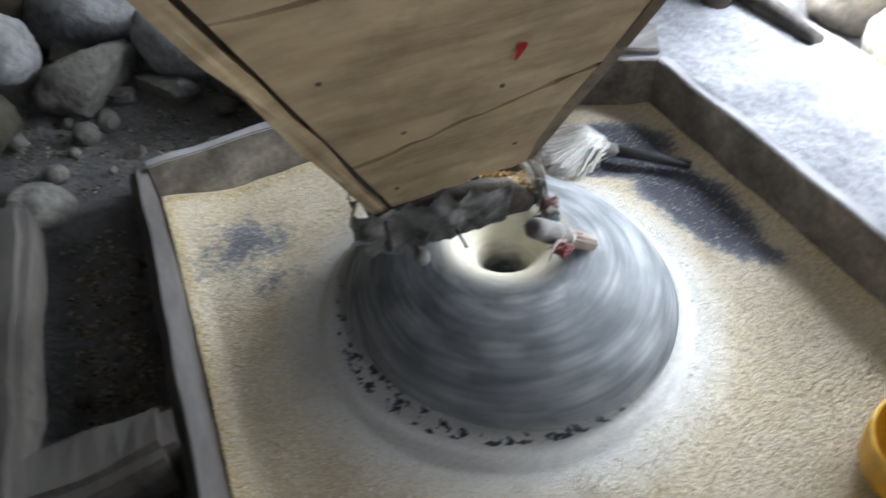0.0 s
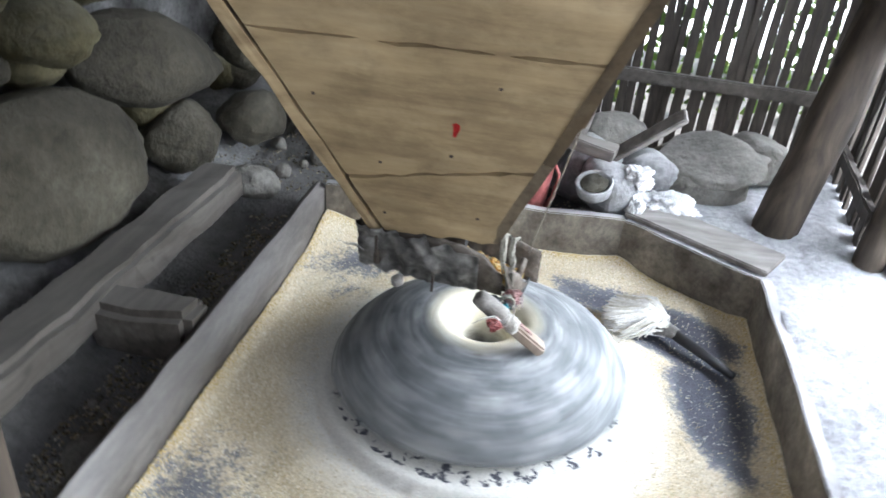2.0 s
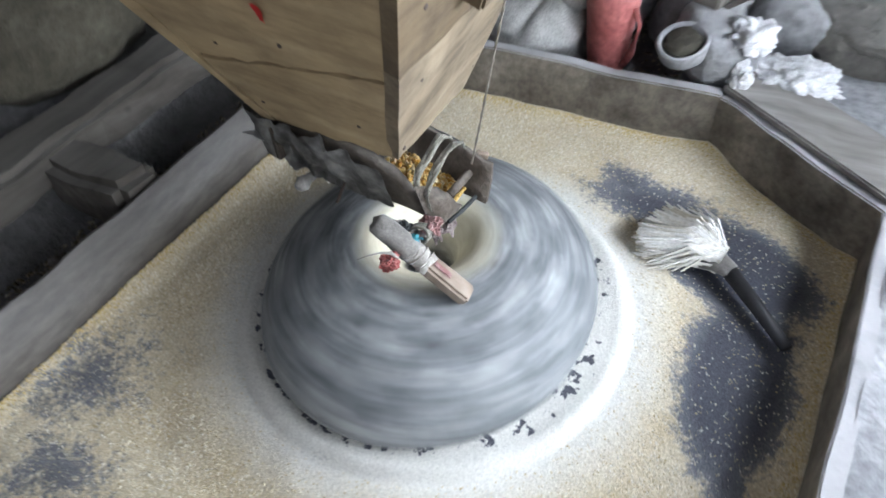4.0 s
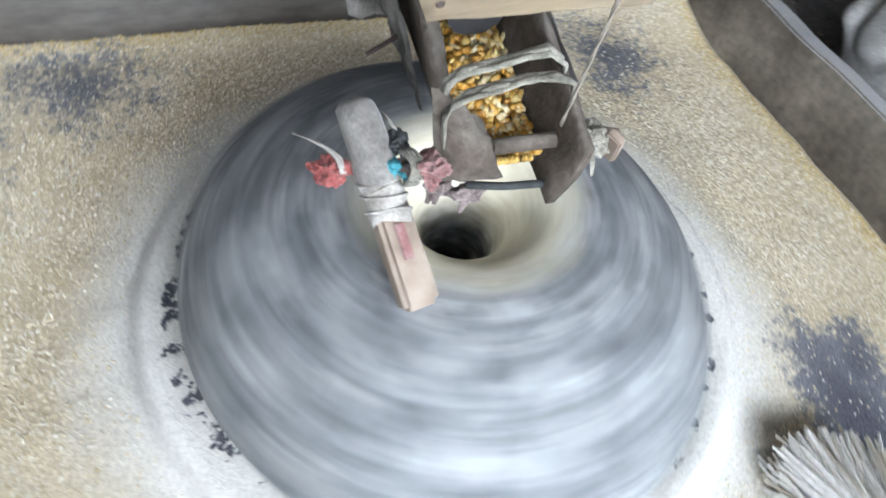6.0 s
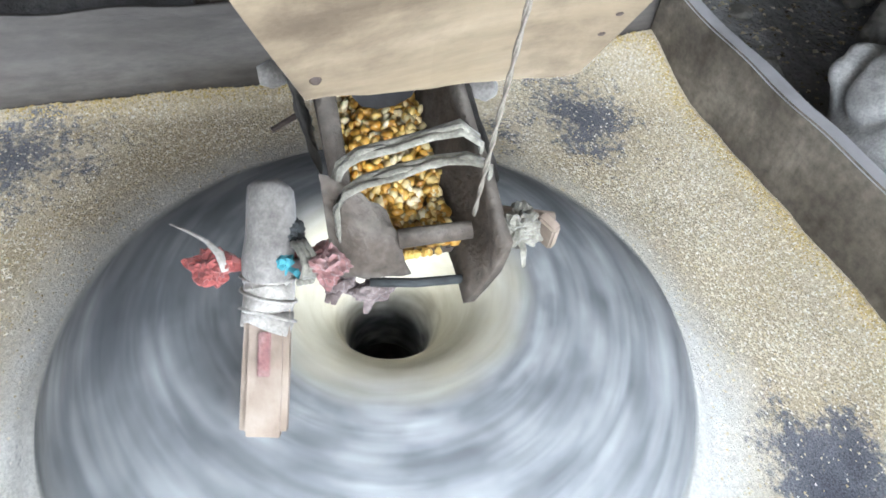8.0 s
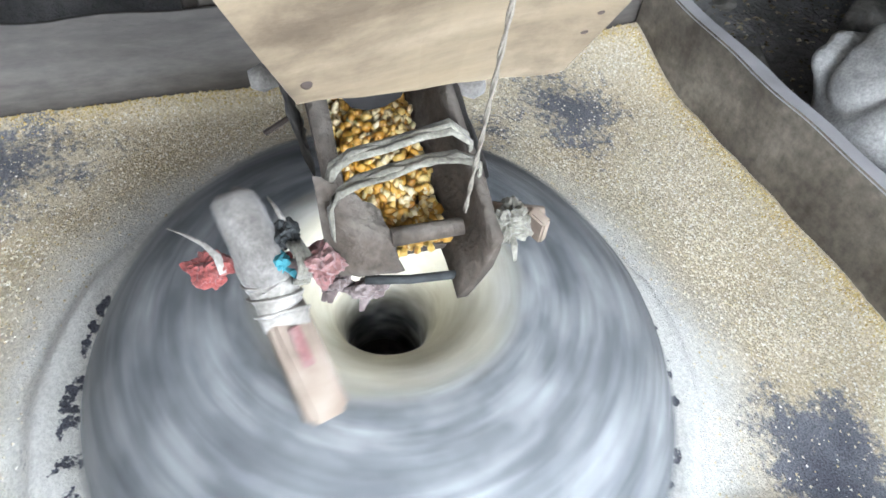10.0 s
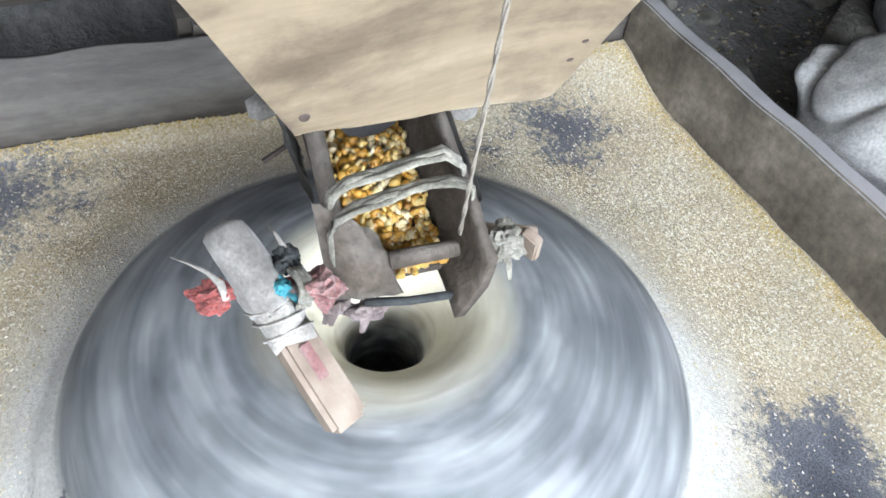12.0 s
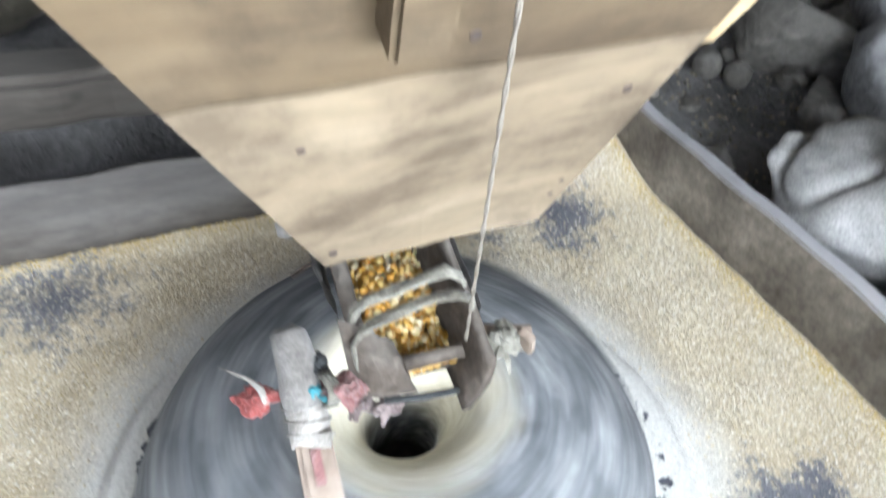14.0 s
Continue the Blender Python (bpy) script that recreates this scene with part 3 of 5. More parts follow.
def meal_spot(rnd):
    x, y = rnd.uniform(-0.61, 0.735), rnd.uniform(-0.75, 0.72)
    r = math.hypot(x, y)
    cx, cy = x + STONE_AT[0], y + STONE_AT[1]
    if r < 0.397 or cy > 0.08 * cx - 0.008 or (cx > 0.98 and cy > 0.079 - 0.617 * (cx - 0.987) - 0.012):
        return None
    if rnd.random() < smooth01(0.56, 0.42, r) * 0.9 or rnd.random() < smooth01(-0.06, 0.50, bare_here(x, y)) * 0.93:
        return None
    return cx, cy, bed_height(x, y)


scatter(150000, random.Random(4), meal_spot, 0.0030, GRANULE, "coarse_meal", "coarse yellow and cream maize meal spread over the bin", "meal")


def bran_spot(rnd):
    """Coarse yellow bran gathers along the boards."""
    off = abs(rnd.gauss(0, 0.014)) + 0.005
    side = rnd.random()
    if side < 0.34:
        cx = rnd.uniform(0.02, 0.98)
        cy = 0.08 * cx - off
    elif side < 0.46:
        u = rnd.random()
        cx, cy = 0.987 + 0.378 * u - 0.53 * off, 0.079 - 0.233 * u - 0.85 * off
    elif side < 0.74:
        cx, cy = off, rnd.uniform(-1.40, -0.01)
    else:
        cx, cy = 1.365 - off, rnd.uniform(-1.40, -0.17)
    return cx, cy, bed_height(cx - STONE_AT[0], cy - STONE_AT[1])


scatter(8000, random.Random(8), bran_spot, 0.0031, BRAN, "yellow_bran", "coarse yellow bran gathered along the bin boards", "bran")

# ---- the runner stone ----
RUN = new("runner_millstone")
RUN.matrix_basis = pose(*STONE_AT, 0.0)
LONG_AXIS, HEAVY_SIDE = radians(115), radians(0)


def off_centre(bm):
    """The worn stone is slightly oval and runs out of true."""
    for v in bm.verts:
        r = math.hypot(v.co.x, v.co.y)
        a = math.atan2(v.co.y, v.co.x)
        k = smooth01(0.03, 0.34, r)
        grow = k * (0.016 * math.cos(2 * (a - LONG_AXIS)) + 0.0025 * noise.noise((3 * math.cos(a), 3 * math.sin(a), v.co.z * 9)))
        v.co.x += grow * math.cos(a) + 0.006 * (0.25 + 0.75 * k) * math.cos(HEAVY_SIDE)
        v.co.y += grow * math.sin(a) + 0.006 * (0.25 + 0.75 * k) * math.sin(HEAVY_SIDE)
    return bm


part("floured_eye", off_centre(lathe([(0.040, 0.066), (0.041, 0.12), (0.048, 0.160), (0.063, 0.195), (0.082, 0.221), (0.100, 0.232), (0.115, 0.2362), (0.128, 0.2372)], 96)), RUNNER, RUN, "flared eye caked with cream flour", smooth=True)
part("stone_body", off_centre(lathe([(0.128, 0.2372), (0.140, 0.2370), (0.158, 0.2345), (0.195, 0.225), (0.232, 0.211), (0.269, 0.190), (0.298, 0.168), (0.321, 0.142), (0.335, 0.118), (0.343, 0.100), (0.344, 0.088), (0.337, 0.078), (0.29, 0.072)], 96)), RUNNER, RUN, smooth=True)
tagged(RUN, "grey domed runner millstone spinning, with a floured eye", "millstone")
bedstone = lathe([(0.045, -0.25), (0.045, 0.05), (0.06, 0.046), (0.30, 0.046), (0.366, 0.044), (0.372, 0.036), (0.374, -0.1)], 96)
tagged(part("bedstone", bedstone, surface("bedstone_rock", (0.06, 0.06, 0.065), (0.14, 0.14, 0.15), (0.4, 0.4, 0.39), 12.0, 60.0), at=pose(*STONE_AT, 0.0), smooth=True), "fixed dark bedstone under the runner, edged with flour", "millstone")

# ---- hopper ----
HOP = group_at("hopper", 0.52, -0.64, 0.47)
tagged(HOP, "pale plank grain hopper tapering down, hung over the millstone", "hopper")
Z0, Z1 = 0.464, 1.28


def hop(u, v, z):
    """A point of the hopper's skin: u from west to east, v from south to north, at height z."""
    k = z - Z0
    x0, x1 = 0.371 - 0.44 * k, 0.645 + 0.345 * k
    y0, y1 = -0.738 - 0.41 * k, -0.540 + 0.27 * k
    return Vector((x0 + (x1 - x0) * u, y0 + (y1 - y0) * v, z)) - HOP.location


def hop_edge(z, off=0.0):
    p = hop(0, 0, z)
    p.x += 0.034 + off
    return p


def skin_board(name, corners, thick, material, seed, wave=0.004, label=""):
    """A board between four corners, given in order, thickened inwards."""
    bm = bmesh.new()
    n = 14
    a, b, c, d = (Vector(p) for p in corners)
    normal = (b - a).cross(d - a).normalized()
    grids = []
    for side in (0.0, -thick):
        rows = []
        for j in range(5):
            row = []
            for i in range(n + 1):
                s, t = i / n, j / 4
                p = (a + (b - a) * s) * (1 - t) + (d + (c - d) * s) * t
                up = (d - a).normalized()
                if j in (0, 4):
                    p += up * wave * noise.noise((s * 9 + seed, j, seed * 2.3)) * (1 if j else -1)
                p += normal * (0.002 * noise.noise((s * 6, t * 3, seed)))
                row.append(bm.verts.new(p + normal * side))
            rows.append(row)
        grids.append(rows)
    for rows in grids:
        for r0, r1 in zip(rows, rows[1:]):
            for i in range(n):
                bm.faces.new((r0[i], r0[i + 1], r1[i + 1], r1[i]))
    f, g = grids
    for j in (0, 4):
        for i in range(n):
            bm.faces.new((f[j][i], f[j][i + 1], g[j][i + 1], g[j][i]))
    for j in range(4):
        for i in (0, n):
            bm.faces.new((f[j][i], f[j + 1][i], g[j + 1][i], g[j][i]))
    bm.normal_update()
    return part(name, bm, material, HOP, label)


# south face: three planks with ragged joints, framed on the west by a board's edge
zs = [(Z0, Z0 + 0.013, 0.603, 0.688), (0.6115, 0.6955, 0.913, 0.923), (0.918, 0.928, Z1, Z1)]
for i, (za, zb, zc, zd) in enumerate(zs):
    skin_board("plank", (hop_edge(za), hop(1, 0, zb), hop(1, 0, zd), hop_edge(zc)), 0.022, HOPPER, i + 1, 0.011)
skin_board("corner_board", (hop(0, -0.008, Z1), hop(0, -0.008, Z0 - 0.004), hop_edge(Z0 - 0.004, -0.007), hop_edge(Z1, -0.007)), 0.03, HOPPER, 5, 0.008)
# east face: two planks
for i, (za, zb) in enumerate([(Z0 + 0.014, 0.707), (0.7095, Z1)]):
    made = skin_board("side_plank", (hop(1.02 if i else 1.003, -0.012, za), hop(1.02 if i else 1.003, 1.0, za), hop(1.02, 1.0, zb), hop(1.02, -0.012, zb)), 0.022, BROWN_SIDE if i else HOPPER_SIDE_DARKENED, 11 + i, 0.003)
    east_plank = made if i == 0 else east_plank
# north and west faces
skin_board("back_plank", (hop(1.0, 1.0, Z0 + 0.016), hop(0.0, 1.0, Z0 + 0.006), hop(0.0, 1.0, Z1), hop(1.0, 1.0, Z1)), 0.022, HOPPER, 15)
skin_board("west_plank", (hop(0.0, 1.0, Z0), hop(0.0, 0.0, Z0), hop(0.0, 0.0, Z1), hop(0.0, 1.0, Z1)), 0.022, HOPPER_SIDE_DARKENED, 17)
# nail heads and knots on the east face
for v, z in ((0.06, 0.500), (0.93, 0.528), (0.93, 0.548), (0.16, 0.655), (0.90, 0.66), (0.12, 0.80), (0.5, 0.735)):
    p = hop(1.003 + 0.017 * min(1.0, (z - 0.478) / 0.229), v, z)
    bm = bmesh.new()
    bmesh.ops.create_uvsphere(bm, u_segments=10, v_segments=6, radius=0.0044)
    part("nail", bm, IRON, east_plank if z < 0.708 else HOP, at=Matrix.Translation(p) @ Matrix.Diagonal((0.4, 1, 1, 1)))
for u, z in ((0.2, 0.52), (0.8, 0.545), (0.3, 0.66), (0.75, 0.86), (0.15, 0.80), (0.62, 0.70)):
    p = hop(u, 0.0, z)
    bm = bmesh.new()
    bmesh.ops.create_uvsphere(bm, u_segments=8, v_segments=5, radius=0.004)
    part("nail", bm, IRON, HOP, at=Matrix.Translation(p) @ Matrix.Diagonal((1, 0.4, 1, 1)))
# red paint dab
dab = bmesh.new()
o, ux, uz = hop(0.5, 0, 0.764), Vector((1, 0, 0)), Vector((0, -0.38, 0.925))
o.x = 0.561 - HOP.location.x
ring = [dab.verts.new(o + ux * a * 0.011 + uz * b * 0.019 + Vector((0, -0.0032, -0.0013))) for a, b in ((-0.5, 0.75), (0.1, 0.95), (0.75, 0.7), (0.7, 0.2), (0.3, -0.35), (-0.1, -0.95), (-0.5, -0.8), (-0.4, 0.0))]
dab.faces.new(ring)
bmesh.ops.solidify(dab, geom=dab.faces[:], thickness=0.001)
part("paint_dab", dab, RED_PAINT, HOP, "red paint dab")
# batten and peg on the upper east face, and the projecting wavy north board
batten = box((0.048, 0.036, 0.43), Matrix.Translation(hop(1.0, 0.444, 0.950)) @ pose(0.018, 0, 0, 0, 19, 0), bevel=0.004, cuts=6, rough=0.003)
part("batten", batten, BROWN_SIDE, HOP, "upright wooden batten")
wing = bmesh.new()
outline = [(0.0, 0.69), (0.006, 0.735), (0.020, 0.762), (0.058, 0.785), (0.084, 0.800), (0.082, 0.83), (0.056, 0.87), (0.036, 0.93), (0.040, 1.08), (0.03, Z1), (0.0, Z1)]
base = [hop(1.0, 1.0, z) + Vector((dx, 0.002, 0)) for dx, z in outline]
f = wing.faces.new([wing.verts.new(p) for p in base])
ext = bmesh.ops.extrude_face_region(wing, geom=[f])
bmesh.ops.translate(wing, vec=(0, 0.020, 0), verts=[v for v in ext["geom"] if isinstance(v, bmesh.types.BMVert)])
part("projecting_board", wing, HOPPER, HOP, "projecting board with a wavy sawn edge")
part("peg", tube([hop(1.0, 0.99, 0.80) + Vector((-0.02, -0.03, -0.02)), hop(1.0, 0.98, 0.90) + Vector((0.08, -0.10, 0.02))], [0.008, 0.007], 10), STICK, HOP, "pale wooden peg", smooth=True)
# ropes that carry it from the roof
for u, v in ((0.05, 0.05), (0.95, 0.05), (0.05, 0.95), (0.95, 0.95)):
    part("hanging_rope", tube([hop(u, v, Z1 - 0.03), hop(u, v, Z1) + Vector((0, 0, 0.9))], 0.008, 8), STRING, HOP)


# ---- shoe under the hopper ----
SHOE = group_at("grain_shoe", 0.57, -0.675, 0.36)
tagged(SHOE, "floured wooden grain shoe tied with cloth strips, full of maize", "grain shoe")


def shoe_pt(x, y, z):
    return Vector((x, y, z)) - SHOE.location


def floor_z(x):
    return 0.385 - 0.12 * (x - 0.40)


def curved_side(name, y, lean, x0, x1, h0, h1, thick, seed, tip=0.0, label="", drop=0.012):
    """A trough side with a ragged upper edge."""
    bm = bmesh.new()
    n, rows = 18, []
    for i in range(n + 1):
        s = i / n
        x = x0 + (x1 - x0) * s
        zf = floor_z(x) - drop
        h = h0 + (h1 - h0) * s + 0.006 * noise.noise((s * 7, seed, 0))
        if tip:
            h *= 1 - tip * smooth01(0.8, 1.0, s)
        ring = []
        for k in range(5):
            t = k / 4
            bulge = 0.006 * math.sin(t * 3.14) + 0.003 * noise.noise((s * 5, t * 3, seed))
            ring.append(shoe_pt(x + 0.004 * noise.noise((t * 4, seed, s)), y + lean * t + bulge * (1 if lean > 0 else -1), zf + h * t))
        rows.append([bm.verts.new(p) for p in ring] + [bm.verts.new(p + Vector((0, -thick if lean > 0 else thick, 0))) for p in reversed(ring)])
    for a, b in zip(rows, rows[1:]):
        for k in range(10):
            bm.faces.new((a[k], b[k], b[(k + 1) % 10], a[(k + 1) % 10]))
    bm.faces.new(rows[0])
    bm.faces.new(rows[-1][::-1])
    return part(name, bm, SHOE_WOOD, SHOE, label, smooth=True)


curved_side("side", -0.710, -0.024, 0.385, 0.668, 0.120, 0.100, 0.016, 3, tip=0.4, drop=0.027)
curved_side("side", -0.633, 0.022, 0.385, 0.742, 0.100, 0.080, 0.009, 5, tip=0.15)
part("trough_floor", box((0.30, 0.086, 0.012), pose(0.545 - 0.57, -0.672 + 0.675, floor_z(0.545) - 0.006 - 0.36, 0, 6.8, 0), bevel=0.003, cuts=8, rough=0.002), SHOE_WOOD, SHOE)
part("back_board", box((0.012, 0.135, 0.085), pose(0.388 - 0.57, -0.68 + 0.675, 0.418 - 0.36), bevel=0.003, cuts=4, rough=0.003), SHOE_WOOD, SHOE)
# torn plastic wrapped round the back end
wrap = bmesh.new()
rows = []
for i in range(61):
    u = i / 60
    row = []
    for j in range(15):
        v = j / 14
        if u < 0.22:
            x, y = 0.352 - 0.010 * math.sin(u * 9), -0.650 - 0.076 * (u / 0.22)
        else:
            x, y = 0.352 + 0.262 * (u - 0.22) / 0.78, -0.726
        zf = floor_z(x) - 0.030 + 0.016 * smooth01(0.5, 0.62, x) + 0.007 * noise.noise((u * 15, 2, 4))
        y -= 0.024 * v + 0.003
        crease = 0.014 * noise.noise((u * 12, v * 3, 3)) + 0.0045 * noise.noise((u * 34, v * 8, 8))
        crease *= 1 - 0.8 * smooth01(0.52, 0.62, x)
        top = 0.116 + 0.009 * noise.noise((u * 24, 5, 1)) - 0.022 * smooth01(0.5, 0.64, x)
        p = shoe_pt(x, y, zf + top * v)
        row.append(wrap.verts.new(p + Vector((crease if u < 0.22 else 0.3 * crease, crease if u >= 0.22 else 0.3 * crease, 0.4 * crease))))
    rows.append(row)
for r0, r1 in zip(rows, rows[1:]):
    for j in range(14):
        wrap.faces.new((r0[j], r1[j], r1[j + 1], r0[j + 1]))
bmesh.ops.solidify(wrap, geom=wrap.faces[:], thickness=0.002)
part("plastic_wrapping", wrap, PLASTIC_WRAP, SHOE, "crumpled dark plastic wrapping", smooth=True)
# a torn end that sticks out at the back
a, b = Vector((0.355, -0.735, 0.405)), Vector((0.322, -0.752, 0.420))
tear = tube([shoe_pt(*a), shoe_pt(*(a.lerp(b, 0.5) + Vector((0, 0, 0.006)))), shoe_pt(*b)], [0.011, 0.009, 0.002], 7, 0.2)
part("torn_end", tear, PLASTIC_WRAP, SHOE, "torn plastic end")
# pale folded edge on the far side; dark sheet for the hopper mouth's shade
fold = bmesh.new()
rows = []
for i in range(17):
    u = i / 16
    x = 0.44 + 0.235 * u
    rows.append([fold.verts.new(shoe_pt(x, -0.606 + 0.006 * math.sin(v * 3) + 0.003 * noise.noise((u * 8, v * 3, 1)), floor_z(x) + 0.03 + (0.058 - 0.02 * u + 0.004 * noise.noise((u * 9, 0, 3))) * v)) for v in (0, 0.25, 0.5, 0.75, 1)])
for r0, r1 in zip(rows, rows[1:]):
    for j in range(4):
        fold.faces.new((r0[j], r1[j], r1[j + 1], r0[j + 1]))
bmesh.ops.solidify(fold, geom=fold.faces[:], thickness=0.003)
part("folded_edge", fold, CLOTH_GREY, SHOE, "pale floured plastic edge", smooth=True)
hopper_shade = bmesh.new()
rim = [(-0.700, 0.468), (-0.700, 0.418), (-0.692, 0.407), (-0.678, 0.402), (-0.662, 0.404), (-0.648, 0.412), (-0.643, 0.424), (-0.641, 0.468)]
gf = hopper_shade.faces.new([hopper_shade.verts.new(shoe_pt(0.575, y, z)) for y, z in rim])
bmesh.ops.solidify(hopper_shade, geom=[gf], thickness=0.006)
part("hopper_shade", hopper_shade, BRUSH_HANDLE, SHOE, "dark sheet standing in for shade under the hopper's mouth")
part("padded_rod", tube([shoe_pt(0.440, -0.768, 0.349), shoe_pt(0.440, -0.755, 0.350), shoe_pt(0.440, -0.738, 0.348), shoe_pt(0.440, -0.63, 0.327), shoe_pt(0.440, -0.545, 0.311), shoe_pt(0.440, -0.520, 0.306), shoe_pt(0.440, -0.508, 0.304)], [0.009, 0.015, 0.009, 0.008, 0.009, 0.015, 0.009], 10), CLOTH_GREY, SHOE, "cross rod with cloth-padded ends", smooth=True)
# leathery flap that closes the near half of the mouth
FLAP = [Vector((0.668, -0.744, 0.424)), Vector((0.682, -0.694, 0.392)), Vector((0.720, -0.681, 0.352)), Vector((0.697, -0.738, 0.335))]
flap = bmesh.new()
rows = []
for i in range(9):
    s = i / 8
    row = []
    for k in range(9):
        t = k / 8
        bulge = math.sin(s * 3.1) * math.sin(t * 3.1)
        p = FLAP[0].lerp(FLAP[1], s).lerp(FLAP[3].lerp(FLAP[2], s), t)
        x, y, z = p.x + 0.008 * bulge, p.y, p.z + 0.010 * bulge + 0.005 * noise.noise((s * 6, t * 6, 3)) + 0.003 * math.sin(9 * t + 4 * s)
        row.append(flap.verts.new(shoe_pt(x, y, z)))
    rows.append(row)
for a, b in zip(rows, rows[1:]):
    for k in range(8):
        flap.faces.new((a[k], a[k + 1], b[k + 1], b[k]))
bmesh.ops.solidify(flap, geom=flap.faces[:], thickness=0.006)
part("flap", flap, SHOE_WOOD, SHOE, "curled leathery flap", smooth=True)
part("cross_stick", tube([shoe_pt(0.700, -0.688, 0.374), shoe_pt(0.706, -0.630, 0.380)], [0.008, 0.0075], 10), SHOE_WOOD, SHOE, smooth=True)
part("lip_stick", tube([shoe_pt(0.710, -0.712, 0.338), shoe_pt(0.716, -0.675, 0.335), shoe_pt(0.722, -0.636, 0.338)], 0.004, 8), CLOTH_DARK, SHOE, smooth=True)


def band(name, x, lift, seed, material=CLOTH_BAND, label=""):
    """A twisted cloth strip tied round the shoe."""
    bm = bmesh.new()
    zf = floor_z(x)
    pts = [(0.682, -0.724, zf - 0.008), (0.680, -0.732, zf + 0.022), (0.6 * x + 0.270, -0.734, zf + 0.050), (x, -0.727, zf + 0.068), (x - 0.003, -0.712, zf + 0.073 + lift), (x - 0.007, -0.686, zf + 0.074 + lift),
           (x - 0.010, -0.655, zf + 0.079 + lift), (x - 0.010, -0.630, zf + 0.081 + lift), (x - 0.004, -0.615, zf + 0.074), (x + 0.004, -0.615, zf + 0.03), (x + 0.008, -0.622, zf - 0.02)]
    for strand in range(3):
        rnd = random.Random(seed + strand)
        add_tube(bm, [shoe_pt(px + 0.004 * strand + rnd.uniform(-0.002, 0.002), py, pz + rnd.uniform(-0.002, 0.003)) for px, py, pz in pts], [0.0035 + rnd.uniform(-0.0006, 0.0008) for _ in pts], 7, squash=0.45)
    return part(name, bm, material, SHOE, label, smooth=True)


band("cloth_band", 0.660, 0.006, 1, label="grey cloth strip tied round")
band("cloth_band", 0.682, -0.001, 9, label="grey cloth strip tied round")


def knot(name, at, size, seed, material, label, parent=None, tails=3):
    """A crumpled cloth knot with loose tails."""
    bm = lump(size, seed, 4, 0.55, 0.0)
    for v in bm.verts:
        q = v.co * 90 + Vector((seed, seed * 2, 0))
        v.co *= 1 + 0.16 * abs(noise.noise(q)) - 0.25 * (1 - abs(noise.noise(q * 2.1))) ** 4
    bmesh.ops.translate(bm, vec=at, verts=bm.verts)
    rnd = random.Random(seed)
    for _ in range(tails):
        d = Vector((rnd.uniform(-1, 1), rnd.uniform(-1, 1), rnd.uniform(-1, 0.3))).normalized()
        a = Vector(at)
        add_tube(bm, [a, a + d * size[0] * 1.2, a + d * size[0] * 1.6 + Vector((0, 0, -size[0] * 0.5))], [0.005, 0.0038, 0.0022], 8, squash=0.25)
    return part(name, bm, material, parent or SHOE, label, smooth=False)


knot("red_cloth_knot", shoe_pt(0.694, -0.743, 0.350), (0.019, 0.017, 0.016), 3, CLOTH_PINK, "faded red cloth knot")
knot("grey_rag", shoe_pt(0.698, -0.734, 0.328), (0.011, 0.015, 0.010), 8, CLOTH_RAG, "floured pinkish rag")
knot("grey_rag", shoe_pt(0.709, -0.708, 0.325), (0.011, 0.018, 0.009), 13, CLOTH_RAG, "floured pinkish rag", tails=2)
knot("teal_rag", shoe_pt(0.680, -0.776, 0.343), (0.011, 0.011, 0.010), 4, CLOTH_TEAL, "teal rag")
knot("dark_rag", shoe_pt(0.658, -0.768, 0.352), (0.014, 0.013, 0.012), 6, CLOTH_DARK, "dark rag")
coil = bmesh.new()
for k in range(3):
    cx, cy, cz = 0.686, -0.764 + 0.004 * k, 0.346
    add_tube(coil, [shoe_pt(cx + 0.016 * math.cos(a), cy + 0.003 * math.sin(2 * a), cz + 0.016 * math.sin(a)) for a in [j * 0.6 for j in range(11)]], 0.003, 6)
part("string_coil", coil, CLOTH_BAND, SHOE, "wound cloth string", smooth=True)
knot("green_rag_knot", shoe_pt(0.680, -0.576, 0.347), (0.020, 0.017, 0.017), 21, CLOTH_BAND, "grey-green rag knot", tails=4)
part("side_peg", tube([shoe_pt(0.665, -0.60, 0.352), shoe_pt(0.678, -0.54, 0.345)], [0.007, 0.006], 8), STICK, SHOE, smooth=True)
part("peg_tip", box((0.020, 0.010, 0.045), Matrix.Translation(shoe_pt(0.684, -0.546, 0.338)) @ pose(0, 0, 0, 20, 10, 30), bevel=0.002, cuts=2, rough=0.003), STICK, SHOE)
part("nail_pin", tube([shoe_pt(0.515, -0.730, 0.362), shoe_pt(0.52, -0.765, 0.345)], 0.003, 6), IRON, SHOE)

# twine that hangs the shoe's mouth
TW0, TW1 = Vector((0.714, -0.632, 0.405)), Vector((0.902, -0.684, 1.30))
twine = bmesh.new()
for s in (0, math.pi):
    add_tube(twine, [TW0.lerp(TW1, i / 90) + 0.0010 * Vector((math.cos(i * 1.15 + s), math.sin(i * 1.15 + s), 0)) for i in range(91)], 0.0011, 6)
add_tube(twine, [TW1, Vector((0.926, -0.688, 2.15))], 0.004, 6)
tagged(part("twine", twine, STRING, smooth=True), "cream twisted twine holding up the shoe's mouth", "string")

# maize lying in the shoe
kern = bmesh.new()
bmesh.ops.create_icosphere(kern, subdivisions=1, radius=1.0)
shape_v = [v.co.copy() for v in kern.verts]
shape_f = [[v.index for v in f.verts] for f in kern.faces]
kern.free()
rnd = random.Random(31)
verts, faces = [], []
